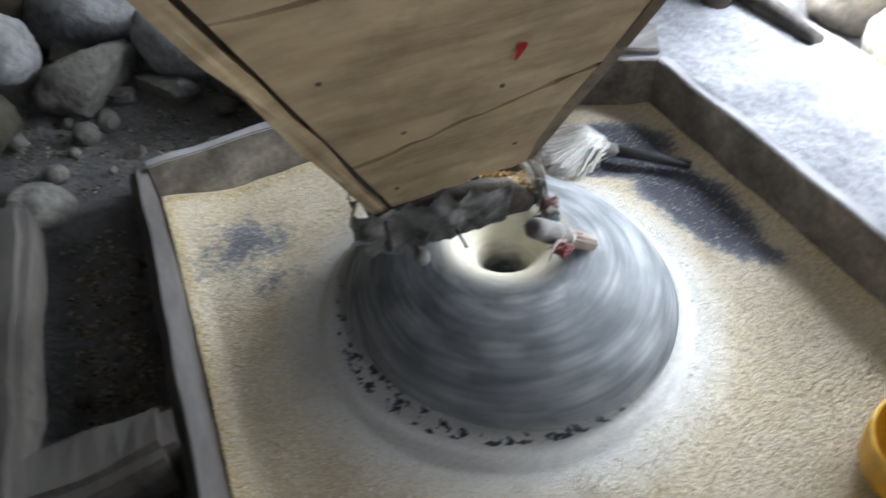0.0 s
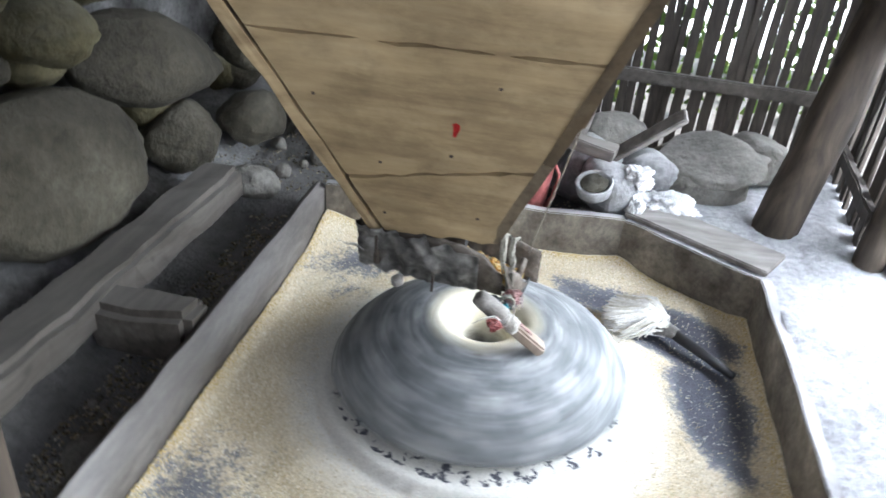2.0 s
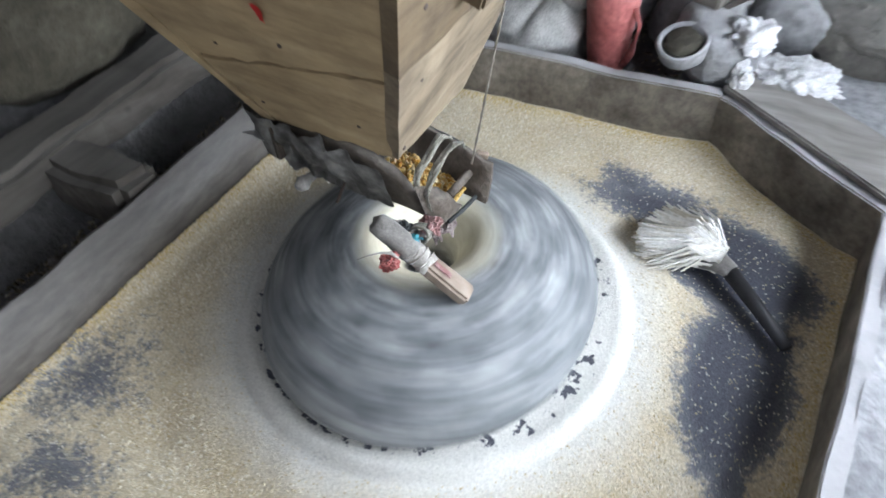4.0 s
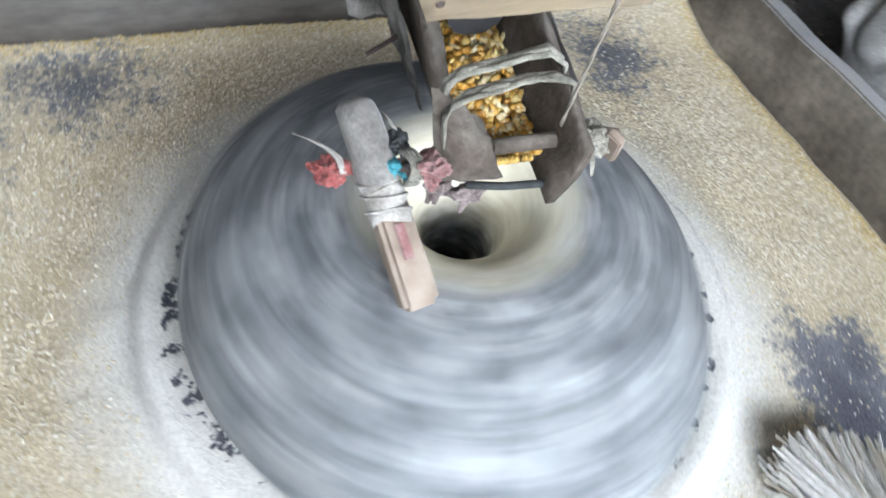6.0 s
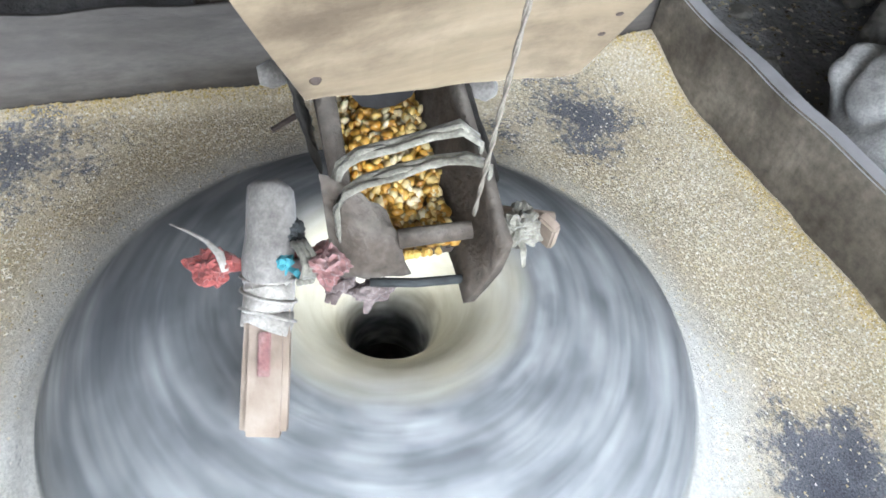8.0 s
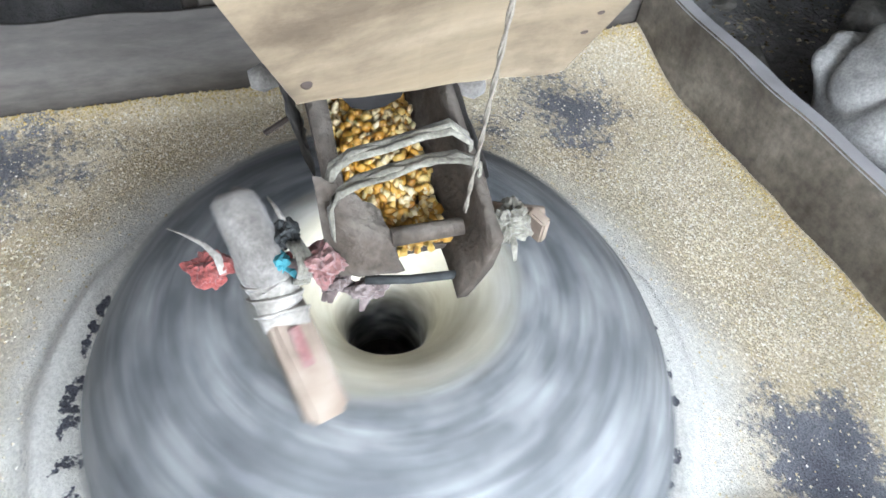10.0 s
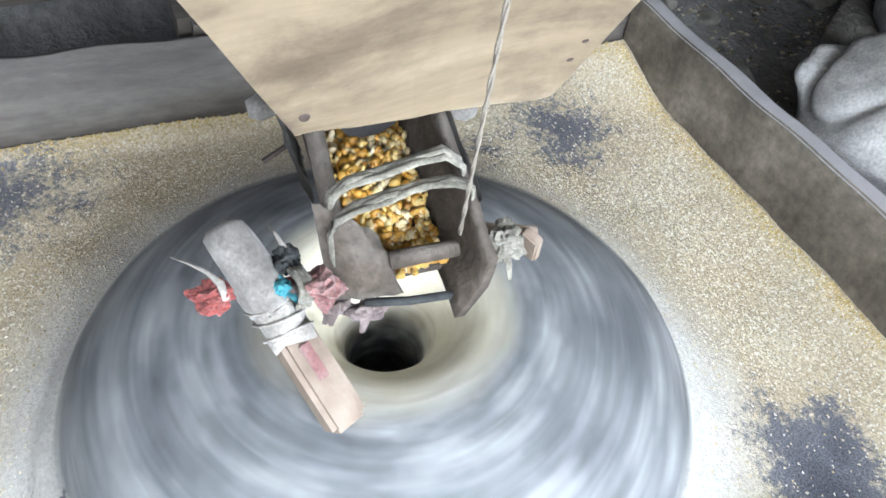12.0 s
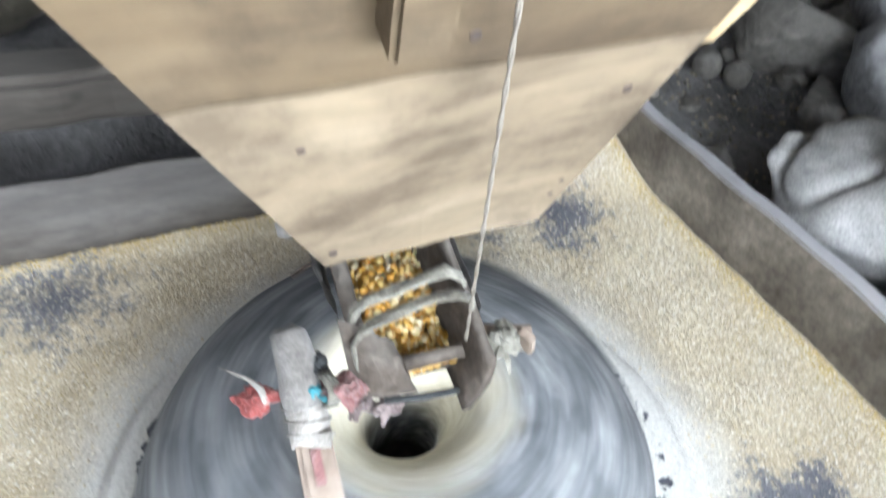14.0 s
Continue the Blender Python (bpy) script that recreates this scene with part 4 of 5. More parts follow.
for k in range(1900):
    x, y = rnd.uniform(0.42, 0.698), rnd.uniform(-0.712, -0.636)
    if x > 0.66 and y < -0.742 + 0.9 * (x - 0.64):
        continue
    pile = 0.022 * smooth01(0.72, 0.60, x) + 0.012 * noise.noise((x * 20, y * 20, 2)) + 0.002
    z = floor_z(x) + rnd.uniform(0.35, 1.0) * pile + 0.004
    m = Matrix.Translation((x, y, z)) @ Euler((rnd.uniform(0, 6.3), rnd.uniform(0, 6.3), rnd.uniform(0, 6.3))).to_matrix().to_4x4()
    s = rnd.uniform(0.82, 1.12)
    b = len(verts)
    for v in shape_v:
        w = 1 + 0.35 * v.y
        verts.append(m @ Vector((v.x * 0.0052 * w * s, v.y * 0.0064 * s, v.z * 0.0030 * s)))
    faces += [[i + b for i in f] for f in shape_f]
me = bpy.data.meshes.new("maize_kernels")
me.from_pydata(verts, [], faces)
me.polygons.foreach_set("use_smooth", [True] * len(me.polygons))
me.materials.append(CORN)
tagged(new("maize_kernels", me), "loose orange and cream maize kernels heaped in the shoe", "maize", kind="stuff")

# ---- clapper stick that rides on the stone ----
STICK_TOP, STICK_END = Vector((0.640, -0.793, 0.366)), Vector((0.772, -0.772, 0.248))
CLAP = new("clapper_stick")
CLAP.location = STICK_TOP
tagged(CLAP, "wooden clapper stick bound in floured cloth, riding on the stone", "stick")
way = STICK_END - STICK_TOP
tilt = way.to_track_quat("Z", "Y").to_matrix().to_4x4()
L = way.length
stick = part("stick", box((0.037, 0.026, L * 1.02), tilt @ pose(0, 0, L * 0.53), bevel=0.005, cuts=10, rough=0.003), STICK, CLAP, "split wooden stick")
sleeve = bmesh.new()
add_tube(sleeve, [tilt @ Vector((0.001 * math.sin(i * 2.1), 0, L * f)) for i, f in enumerate((-0.115, -0.11, -0.085, 0.0, 0.12, 0.24, 0.34))], [0.006, 0.014, 0.0185, 0.020, 0.0205, 0.0215, 0.021], 12)
part("cloth_sleeve", sleeve, CLOTH_GREY, CLAP, "floured grey cloth sleeve", smooth=True)
wind = bmesh.new()
add_tube(wind, [tilt @ Vector((0.0012 * math.sin(i * 1.7), 0.001 * math.cos(i), L * (0.29 + 0.02 * i))) for i in range(14)], [0.0205 + 0.0022 * math.sin(i * 1.9) + 0.001 * math.sin(i * 4.3) for i in range(14)], 16, squash=0.85)
for k in range(3):
    f = 0.31 + 0.09 * k
    add_tube(wind, [tilt @ Vector((0.0225 * math.cos(a), 0.0190 * math.sin(a), L * (f + 0.03 * math.sin(a + k)))) for a in [j * 0.57 for j in range(12)]], 0.0017, 6, squash=0.6)
part("binding", wind, CLOTH_CREAM, CLAP, "knotted cream cloth binding", smooth=True)
mark = box((0.010, 0.003, L * 0.2), tilt @ pose(0.0, 0.0138, L * 0.66) , bevel=0.001)
part("red_mark", mark, CLOTH_PINK, stick, "red stain")
mark = box((0.014, 0.003, L * 0.16), tilt @ pose(0.0, -0.0138, L * 0.66), bevel=0.001)
part("red_mark", mark, CLOTH_PINK, stick, "red stain")
# rags on the tie that holds the stick to the shoe
knot("red_cloth", shoe_pt(0.668, -0.834, 0.337), (0.017, 0.018, 0.013), 17, CLOTH_RED, "bright red cloth knot", tails=2)
part("red_strap", tube([shoe_pt(0.672, -0.765, 0.340), shoe_pt(0.668, -0.800, 0.332), shoe_pt(0.667, -0.828, 0.336)], [0.005, 0.006, 0.008], 8, 0.6), CLOTH_RED, SHOE, smooth=True)
part("tie_string", tube([shoe_pt(0.628, -0.860, 0.350), shoe_pt(0.640, -0.848, 0.353), shoe_pt(0.654, -0.833, 0.352), shoe_pt(0.668, -0.824, 0.350), shoe_pt(0.680, -0.822, 0.342)], [0.0008, 0.0014, 0.0022, 0.0038, 0.003], 8, 0.6), CLOTH_CREAM, SHOE, "frayed cream cloth string", smooth=True)
part("tie_string", tube([shoe_pt(0.622, -0.776, 0.362), shoe_pt(0.636, -0.772, 0.364), shoe_pt(0.655, -0.766, 0.360)], [0.001, 0.002, 0.003], 8, 0.6), CLOTH_CREAM, SHOE, "frayed cream cloth string", smooth=True)
part("tie_arm", tube([shoe_pt(0.672, -0.800, 0.334), shoe_pt(0.682, -0.775, 0.338), shoe_pt(0.690, -0.735, 0.345)], [0.006, 0.007, 0.006], 8), CLOTH_RAG, SHOE, smooth=True)

# ---- broom lying in the bin ----
BROOM = group_at("hand_broom", 1.13, -0.312, 0.02)
tagged(BROOM, "floured hand broom with white bristles and a black handle", "broom")
br = bmesh.new()
rnd = random.Random(5)
for k in range(800):
    a = rnd.gauss(0, 0.33)
    ln = rnd.uniform(0.11, 0.185) * (1 - 0.45 * min(1.0, abs(a)) ** 2)
    z0 = rnd.uniform(0.0, 0.045)
    d = Vector((-math.cos(a), -math.sin(a) * 0.9 - 0.05, 0)).normalized()
    o = Vector((-0.01, rnd.uniform(-0.02, 0.02), z0))
    pts = [o, o + d * ln * 0.5 + Vector((0, 0, 0.016 + rnd.uniform(-0.008, 0.022))), o + d * ln + Vector((0, rnd.uniform(-0.012, 0.012), rnd.uniform(-0.012, 0.02)))]
    add_tube(br, pts, [0.0034, 0.0042, 0.0020], 3, cap=False)
part("bristles", br, BRISTLE, BROOM, "white floured bristles", at=pose(0, 0, 0.005, 0, 0, -8))
part("collar", tube([(-0.045, 0.006, 0.018), (-0.015, 0.0, 0.020), (0.016, -0.012, 0.018)], [0.036, 0.028, 0.021], 12, 0.75), CLOTH_GREY, BROOM, "pale binding", smooth=True)
part("handle", tube([(0.01, -0.01, 0.016), (0.08, -0.072, 0.012), (0.155, -0.145, 0.008)], [0.019, 0.017, 0.013], 12, 0.8), BRUSH_HANDLE, BROOM, "black handle", smooth=True)

# ---- yellow scoop ----
SCOOP = group_at("meal_scoop", 1.135, -1.315, 0.02)
tagged(SCOOP, "yellow plastic scoop cut from a can, lying on the meal", "scoop")
shell = lathe([(0.0, 0.0), (0.085, 0.0), (0.100, 0.012), (0.104, 0.05), (0.106, 0.085), (0.102, 0.092), (0.097, 0.085), (0.092, 0.03), (0.06, 0.012), (0.0, 0.010)], 28)
for v in shell.verts:
    v.co.x *= 1.15
    if v.co.z > 0.05 and v.co.x > 0:
        v.co.z -= 0.25 * v.co.x
part("bowl", shell, YELLOW, SCOOP, smooth=True)
grip = lump((0.085, 0.075, 0.05), 5, 4, 0.15, 0.03, angular=0.9)
bmesh.ops.translate(grip, vec=(0.06, 0.055, 0.085), verts=grip.verts)
part("grip", grip, CREAM_PLASTIC, SCOOP, "cream-coloured grip", smooth=True)

# ---- timber beside the bin ----
beam = box((0.14, 2.4, 0.11), pose(-0.36, -1.24, 0.148, 0, 0, -1.5), bevel=0.018, cuts=50, rough=0.012, seed=3)
tagged(part("timber_beam", beam, OLD_WOOD), "long weathered timber beam lying beside the bin", "beam")
block = box((0.27, 0.125, 0.15), pose(-0.178, -0.772, 0.108, 0, 0, 2), bevel=0.022, cuts=6, rough=0.010, seed=6)
tagged(part("cross_block", block, OLD_WOOD), "squared old timber block bridging beam and bin", "timber block")
post = bmesh.new()
add_tube(post, [(0.0, -1.50, -0.1), (0.0, -1.475, 0.4), (0.005, -1.455, 0.75), (-0.008, -1.445, 0.95), (-0.07, -1.44, 2.15)], [0.06, 0.058, 0.055, 0.052, 0.05], 12)
tagged(part("near_post", post, POST_WOOD, smooth=True), "rough brown wooden post at the bin's corner", "post")

# ---- boulders ----
ROCKS = [
    # x, y, z, half sizes, material, angular, turn about x
    (-0.66, -0.56, 0.34, 0.27, 0.43, 0.22, DARKENED_ROCK, 0.6, -14), (-0.60, 0.00, 0.50, 0.20, 0.37, 0.15, DARKENED_ROCK, 0.55, -14), (-0.66, -0.36, 0.68, 0.15, 0.145, 0.11, MOSSY, 0.4, 0),
    (-0.66, -0.84, 0.66, 0.22, 0.24, 0.13, MOSSY, 0.35, 10), (-0.66, -0.66, 0.84, 0.16, 0.17, 0.10, MOSSY, 0.3, 0), (-0.66, -0.14, 0.83, 0.15, 0.14, 0.13, MOSSY, 0.4, 0),
    (-0.70, -0.42, 0.92, 0.15, 0.17, 0.10, DARKENED_ROCK, 0.3, 0), (-0.62, 0.18, 0.80, 0.16, 0.16, 0.13, MOSSY, 0.4, 0), (-0.44, 0.42, 0.47, 0.13, 0.15, 0.11, DARKENED_ROCK, 0.5, 0),
    (-0.40, 0.34, 0.22, 0.12, 0.14, 0.11, DARKENED_ROCK, 0.5, 0), (-0.54, 0.06, 0.22, 0.14, 0.14, 0.13, DARKENED_ROCK, 0.5, 0), (-0.28, 0.50, 0.30, 0.10, 0.11, 0.09, DUSTY_ROCK, 0.5, 0),
    (-0.46, 0.52, 0.70, 0.14, 0.15, 0.12, DARKENED_ROCK, 0.4, 0), (-0.66, -1.25, 0.40, 0.24, 0.30, 0.24, DARKENED_ROCK, 0.35, 0), (-0.68, -1.20, 0.78, 0.20, 0.24, 0.15, MOSSY, 0.3, 0),
    (-0.70, -1.75, 0.40, 0.26, 0.28, 0.26, DARKENED_ROCK, 0.35, 0), (-0.70, -1.70, 0.85, 0.22, 0.26, 0.20, MOSSY, 0.35, 0), (-0.72, -0.9, 1.00, 0.18, 0.2, 0.14, DARKENED_ROCK, 0.3, 0),
    (-0.72, -0.50, 1.12, 0.18, 0.22, 0.12, MOSSY, 0.3, 0), (-0.70, -0.08, 1.08, 0.17, 0.2, 0.14, DARKENED_ROCK, 0.3, 0), (-0.66, 0.30, 1.06, 0.17, 0.2, 0.14, MOSSY, 0.3, 0),
    # yard behind the bin
    (-0.12, 0.58, 0.13, 0.17, 0.14, 0.12, ROCK, 1.0, 0), (-0.33, 0.68, 0.14, 0.11, 0.10, 0.10, ROCK, 0.9, 0), (-0.02, 0.92, 0.20, 0.26, 0.20, 0.18, DUSTY_ROCK, 0.6, 0),
    (0.20, 0.63, 0.17, 0.17, 0.14, 0.15, DUSTY_ROCK, 1.0, 0), (0.30, 0.40, 0.11, 0.09, 0.09, 0.07, ROCK, 0.6, 0), (-0.34, 1.00, 0.32, 0.22, 0.2, 0.18, MOSSY, 0.4, 0),
    (-0.30, 0.10, 0.07, 0.10, 0.09, 0.06, ROCK, 0.4, 0), (-0.17, -1.08, -0.06, 0.07, 0.09, 0.07, ROCK, 0.7, 0), (-0.15, 0.78, 0.12, 0.09, 0.08, 0.07, ROCK, 1.0, 0), (0.10, 0.50, 0.08, 0.11, 0.09, 0.05, ROCK, 1.0, 0), (0.44, 0.88, 0.18, 0.18, 0.15, 0.16, DUSTY_ROCK, 0.6, 0), (0.0, 1.22, 0.55, 0.28, 0.18, 0.22, ROCK, 0.5, 0),
    (0.42, 1.2, 0.55, 0.24, 0.18, 0.22, ROCK, 0.5, 0), (-0.5, 1.2, 0.62, 0.28, 0.2, 0.24, ROCK, 0.4, 0), (0.15, 1.25, 0.92, 0.26, 0.18, 0.2, MOSSY, 0.5, 0), (-0.4, 1.25, 1.0, 0.3, 0.2, 0.22, ROCK, 0.5, 0),
    # floured stones behind the platform corner
    (0.62, 0.34, 0.20, 0.12, 0.10, 0.12, DUSTY_ROCK, 0.6, 0), (0.86, 0.40, 0.17, 0.14, 0.12, 0.13, DUSTY_ROCK, 0.6, 0), (1.06, 0.40, 0.19, 0.13, 0.11, 0.11, DUSTY_ROCK, 0.6, 0),
    (1.24, 0.42, 0.18, 0.16, 0.13, 0.10, ROCK, 0.9, 0), (1.18, 0.62, 0.15, 0.18, 0.14, 0.15, DARKENED_ROCK, 0.9, 0), (0.92, 0.66, 0.16, 0.16, 0.13, 0.15, ROCK, 0.6, 0),
    (0.66, 0.62, 0.15, 0.15, 0.13, 0.15, DUSTY_ROCK, 0.6, 0), (1.44, 0.56, 0.24, 0.14, 0.12, 0.10, ROCK, 0.5, 0),
    # outside, past the platform
    (2.18, -0.42, 0.10, 0.20, 0.22, 0.16, PALE_ROCK, 0.8, 0), (2.26, -0.02, 0.10, 0.20, 0.22, 0.18, PALE_ROCK, 0.8, 0), (2.22, -0.85, 0.10, 0.22, 0.24, 0.15, PALE_ROCK, 0.8, 0),
    (2.55, -0.30, 0.20, 0.26, 0.30, 0.20, PALE_ROCK, 0.8, 0), (2.20, -1.35, 0.08, 0.20, 0.24, 0.14, PALE_ROCK, 0.8, 0), (2.7, 0.25, 0.22, 0.3, 0.3, 0.2, PALE_ROCK, 0.7, 0),
]
for i, (x, y, z, a, b, c, material, angular, turn) in enumerate(ROCKS):
    ob = part("boulder", lump((a, b, c), i + 3, 4, 0.20, 0.05, angular), material, at=pose(x, y, z, turn, 0, (i * 37) % 30 - 15), smooth=True)
    words = {DARKENED_ROCK: "rounded boulder with shade toned into its colour", ROCK: "rounded grey boulder", MOSSY: "yellowish-brown rounded boulder", DUSTY_ROCK: "angular stone white with flour dust", PALE_ROCK: "pale yellowish angular boulder, colour lightened for strong sun"}[material]
    place = "in the heap by the beam" if x < -0.25 and y < 0.55 else ("outside past the platform" if x > 2 else "on the ground behind the bin")
    tagged(ob, f"{words}, {place}", "boulder", "boulders")
for i, (x, y, r) in enumerate(((-0.151, 0.358, 0.036), (-0.091, 0.403, 0.034), (-0.10, 0.18, 0.013), (-0.19, 0.30, 0.016), (-0.24, 0.22, 0.03), (-0.2, 0.46, 0.02))):
    ob = part("cobble", lump((r, r * 0.95, r), i + 90, 3, 0.10, 0.02), ROCK, at=pose(x, y, ground_height(x, y) + r * 0.72), smooth=True)
    tagged(ob, "small round grey cobble on the dirt", "cobble", "cobbles")
rnd = random.Random(55)
for i in range(34):
    x, y = rnd.uniform(-0.42, 0.5), rnd.uniform(0.14, 0.95)
    if math.hypot(x + 0.12, y - 0.38) < 0.11 or (x > 0.3 and y < 0.36):
        continue
    s = rnd.uniform(0.018, 0.06)
    ob = part("rubble_stone", lump((s, s * rnd.uniform(0.7, 1.4), s * 0.6), 500 + i, 3, 0.2, 0.06, 0.9), ROCK, at=pose(x, y, ground_height(x, y) + s * 0.25, rnd.uniform(-15, 15), 0, rnd.uniform(0, 180)), smooth=True)
    tagged(ob, "angular dusty rubble stone on the dirt", "stone", "rubble stones")
# small stones that fill the heap's gaps
rnd = random.Random(77)
for i in range(46):
    x, y, z = rnd.uniform(-0.86, -0.62), rnd.uniform(-1.9, 0.8), rnd.uniform(0.15, 1.25)
    s = rnd.uniform(0.07, 0.12)
    ob = part("filler_stone", lump((s, s * rnd.uniform(0.8, 1.3), s * 0.8), 200 + i, 3, 0.2, 0.05, 0.5), rnd.choice((DARKENED_ROCK, MOSSY)), at=pose(x, y, z, rnd.uniform(-40, 40), 0, rnd.uniform(0, 180)), smooth=True)
    tagged(ob, "small stone wedged between the boulders", "stone", "filler stones")


def litter_spot(rnd):
    x, y = rnd.uniform(-0.27, -0.04), rnd.uniform(-1.9, 0.0)
    if rnd.random() < 0.35:
        x, y = rnd.uniform(-0.5, 0.95), rnd.uniform(0.13, 0.8)
    return x, y, ground_height(x, y)


scatter(9500, random.Random(9), litter_spot, 0.0075, LITTER_M, "chaff_litter", "chaff, grit and straw scattered on the dark earth", "litter", 0.35)
for i in range(24):
    x, y = rnd.uniform(-0.25, -0.06), rnd.uniform(-1.3, -0.05)
    s = rnd.uniform(0.008, 0.02)
    tagged(part("pit_pebble", lump((s, s * 1.2, s * 0.8), 400 + i, 2, 0.2, 0.05, 0.5), ROCK, at=pose(x, y, ground_height(x, y) + s * 0.5), smooth=True), "small dark pebble in the dirt beside the bin", "pebble", "pebbles")

# ---- sacks, can, boards behind the bin ----
def sack(name, at, size, seed, label, turn=0):
    ob = new(name)
    ob.matrix_basis = pose(*at, 0, 0, turn)
    bm = lump(size, seed, 5, 0.26, 0.0, angular=0.5, flat=0.75)
    off = Vector((seed, 2, 5))
    for v in bm.verts:
        q = Vector((v.co.x * 7, v.co.y * 7, v.co.z * 3.5)) + off
        ridge = (1 - abs(noise.noise(q))) ** 9
        small = (1 - abs(noise.noise(q * 2.3 + off))) ** 6
        v.co *= 1 - 0.17 * ridge - 0.035 * small
    part("bag", bm, SACK, ob, smooth=True)
    return tagged(ob, label, "sack", "floured sacks")


first = sack("grain_sack", (0.48, 0.205, 0.17), (0.175, 0.115, 0.13), 3, "slumped floured white sack beside the bin rim", 12)
top = sack("grain_sack", (0.548, 0.240, 0.285), (0.115, 0.100, 0.095), 8, "floured sack with a round mark, on another sack")
mk = bmesh.new()
face = Vector((0.42, -0.80, 0.42)).normalized()
across = face.cross(Vector((0, 0, 1))).normalized()
upward = across.cross(face)
add_tube(mk, [face * 0.099 + across * 0.017 * math.cos(a) + upward * 0.013 * math.sin(a) for a in [j * 0.5 for j in range(14)]], 0.003, 6)
part("round_mark", mk, MARK, top, "dark printed ring")


def rag(at, size, seed, label, turn=0):
    """A crumpled white cloth with sharp folds."""
    bm = lump(size, seed, 5, 0.45, 0.0, flat=0.6)
    for v in bm.verts:
        q = v.co * 26 + Vector((seed, 0, seed))
        v.co *= 1.05 - 0.30 * (1 - abs(noise.noise(q))) ** 6 - 0.10 * (1 - abs(noise.noise(q * 2.2))) ** 5
    return tagged(part("white_cloth", bm, WHITE_CLOTH, at=pose(*at, 0, 0, turn), smooth=True), label, "cloth", "white cloths")


rag((1.12, 0.20, 0.178), (0.115, 0.062, 0.036), 21, "crumpled white floured cloth on the ledge", 8)
rag((1.005, 0.175, 0.268), (0.062, 0.055, 0.042), 27, "white floured cloth bunched on the stone mortar", 30)
rag((1.01, 0.125, 0.185), (0.030, 0.030, 0.055), 31, "white cloth end hanging beside the mortar")

CAN = group_at("plastic_can", 0.672, 0.175, 0.085)
tagged(CAN, "faded red plastic can with a grey lid, floured", "can")
can_body = part("body", lathe([(0.0, 0.0), (0.042, 0.0), (0.047, 0.01), (0.052, 0.06), (0.053, 0.066), (0.060, 0.14), (0.066, 0.205), (0.067, 0.222), (0.060, 0.232), (0.0, 0.233)], 28), CAN_RED, CAN, smooth=True)
part("collar", lathe([(0.050, 0.228), (0.052, 0.232), (0.050, 0.300), (0.044, 0.310), (0.0, 0.311)], 28), CLOTH_GREY, CAN, "dusty brown neck", smooth=True)
hood = bmesh.new()
rows = []
for i in range(13):
    a = -0.5 + 3.9 * i / 12
    rows.append([hood.verts.new((0.050 * math.cos(a) + 0.008, w + 0.006 * noise.noise((a * 2, w * 40, 1)), 0.292 + 0.052 * math.sin(a))) for w in (-0.052, -0.03, -0.005, 0.02, 0.042)])
for r0, r1 in zip(rows, rows[1:]):
    for j in range(4):
        hood.faces.new((r0[j], r1[j], r1[j + 1], r0[j + 1]))
bmesh.ops.solidify(hood, geom=hood.faces[:], thickness=0.006)
part("lid", hood, WHITE_PLASTIC, CAN, "floured white plastic hood", smooth=True)
part("handle", tube([(0.062, -0.02, 0.20), (0.082, -0.035, 0.17), (0.072, -0.04, 0.09), (0.052, -0.02, 0.04)], 0.009, 8, 0.6), CAN_RED, can_body, smooth=True)
POT = group_at("stone_mortar", 0.93, 0.20, 0.13)
tagged(POT, "floured pale stone mortar on the ledge", "mortar")
pb = lump((0.115, 0.10, 0.10), 33, 4, 0.15, 0.04, 0.5)
bmesh.ops.translate(pb, vec=(0, 0, 0.085), verts=pb.verts)
part("body", pb, DUSTY_ROCK, POT, smooth=True)
# This dark disc stands in for the shade inside the mortar.
part("dark_mouth", lathe([(0.0, 0.172), (0.044, 0.1735), (0.046, 0.170)], 20), DARKENED_ROCK, POT, "dark disc standing in for shade in the hollow", at=pose(-0.038, -0.036, -0.034, 18, -8, 0), smooth=True)
part("hollow", lathe([(0.0, 0.150), (0.03, 0.153), (0.046, 0.178), (0.056, 0.192), (0.062, 0.186), (0.055, 0.150)], 20), DUSTY_ROCK, POT, at=pose(-0.038, -0.036, -0.046, 18, -8, 0), smooth=True)


def board(name, a, b, wide, thick, label, material=GREY_PLANK, seed=1, roll=0):
    a, b = Vector(a), Vector(b)
    m = Matrix.Translation((a + b) / 2) @ (b - a).to_track_quat("X", "Z").to_matrix().to_4x4() @ pose(0, 0, 0, roll, 0, 0)
    return tagged(part(name, box(((b - a).length, wide, thick), m, bevel=0.004, cuts=14, rough=0.005, seed=seed), material), label, "board", "loose boards")


board("loose_board", (0.60, 0.31, 0.345), (0.925, 0.225, 0.318), 0.07, 0.042, "squared floured batten lying over the stones", seed=2)
board("loose_board", (0.785, 0.36, 0.28), (0.925, 0.50, 0.95), 0.065, 0.022, "grey board leaning upright against the slats", seed=3, roll=70)
board("loose_board", (0.905, 0.27, 0.285), (1.115, 0.225, 0.480), 0.055, 0.022, "short grey board leaning over the stones", seed=4, roll=30)
slab = lump((0.20, 0.16, 0.035), 51, 4, 0.18, 0.04, 0.6)
tagged(part("stone_slab", slab, ROCK, at=pose(1.27, 0.44, 0.265, 12, -8, 20), smooth=True), "grey flat stone slab leaning on the rubble", "slab")

# ---- slatted wall and posts ----
FENCE = new("slat_wall_north")
tagged(FENCE, "dark wall of split slats with daylight in the gaps", "slat wall", kind="structure")
rnd = random.Random(14)
x = 0.45
slat_meshes = []
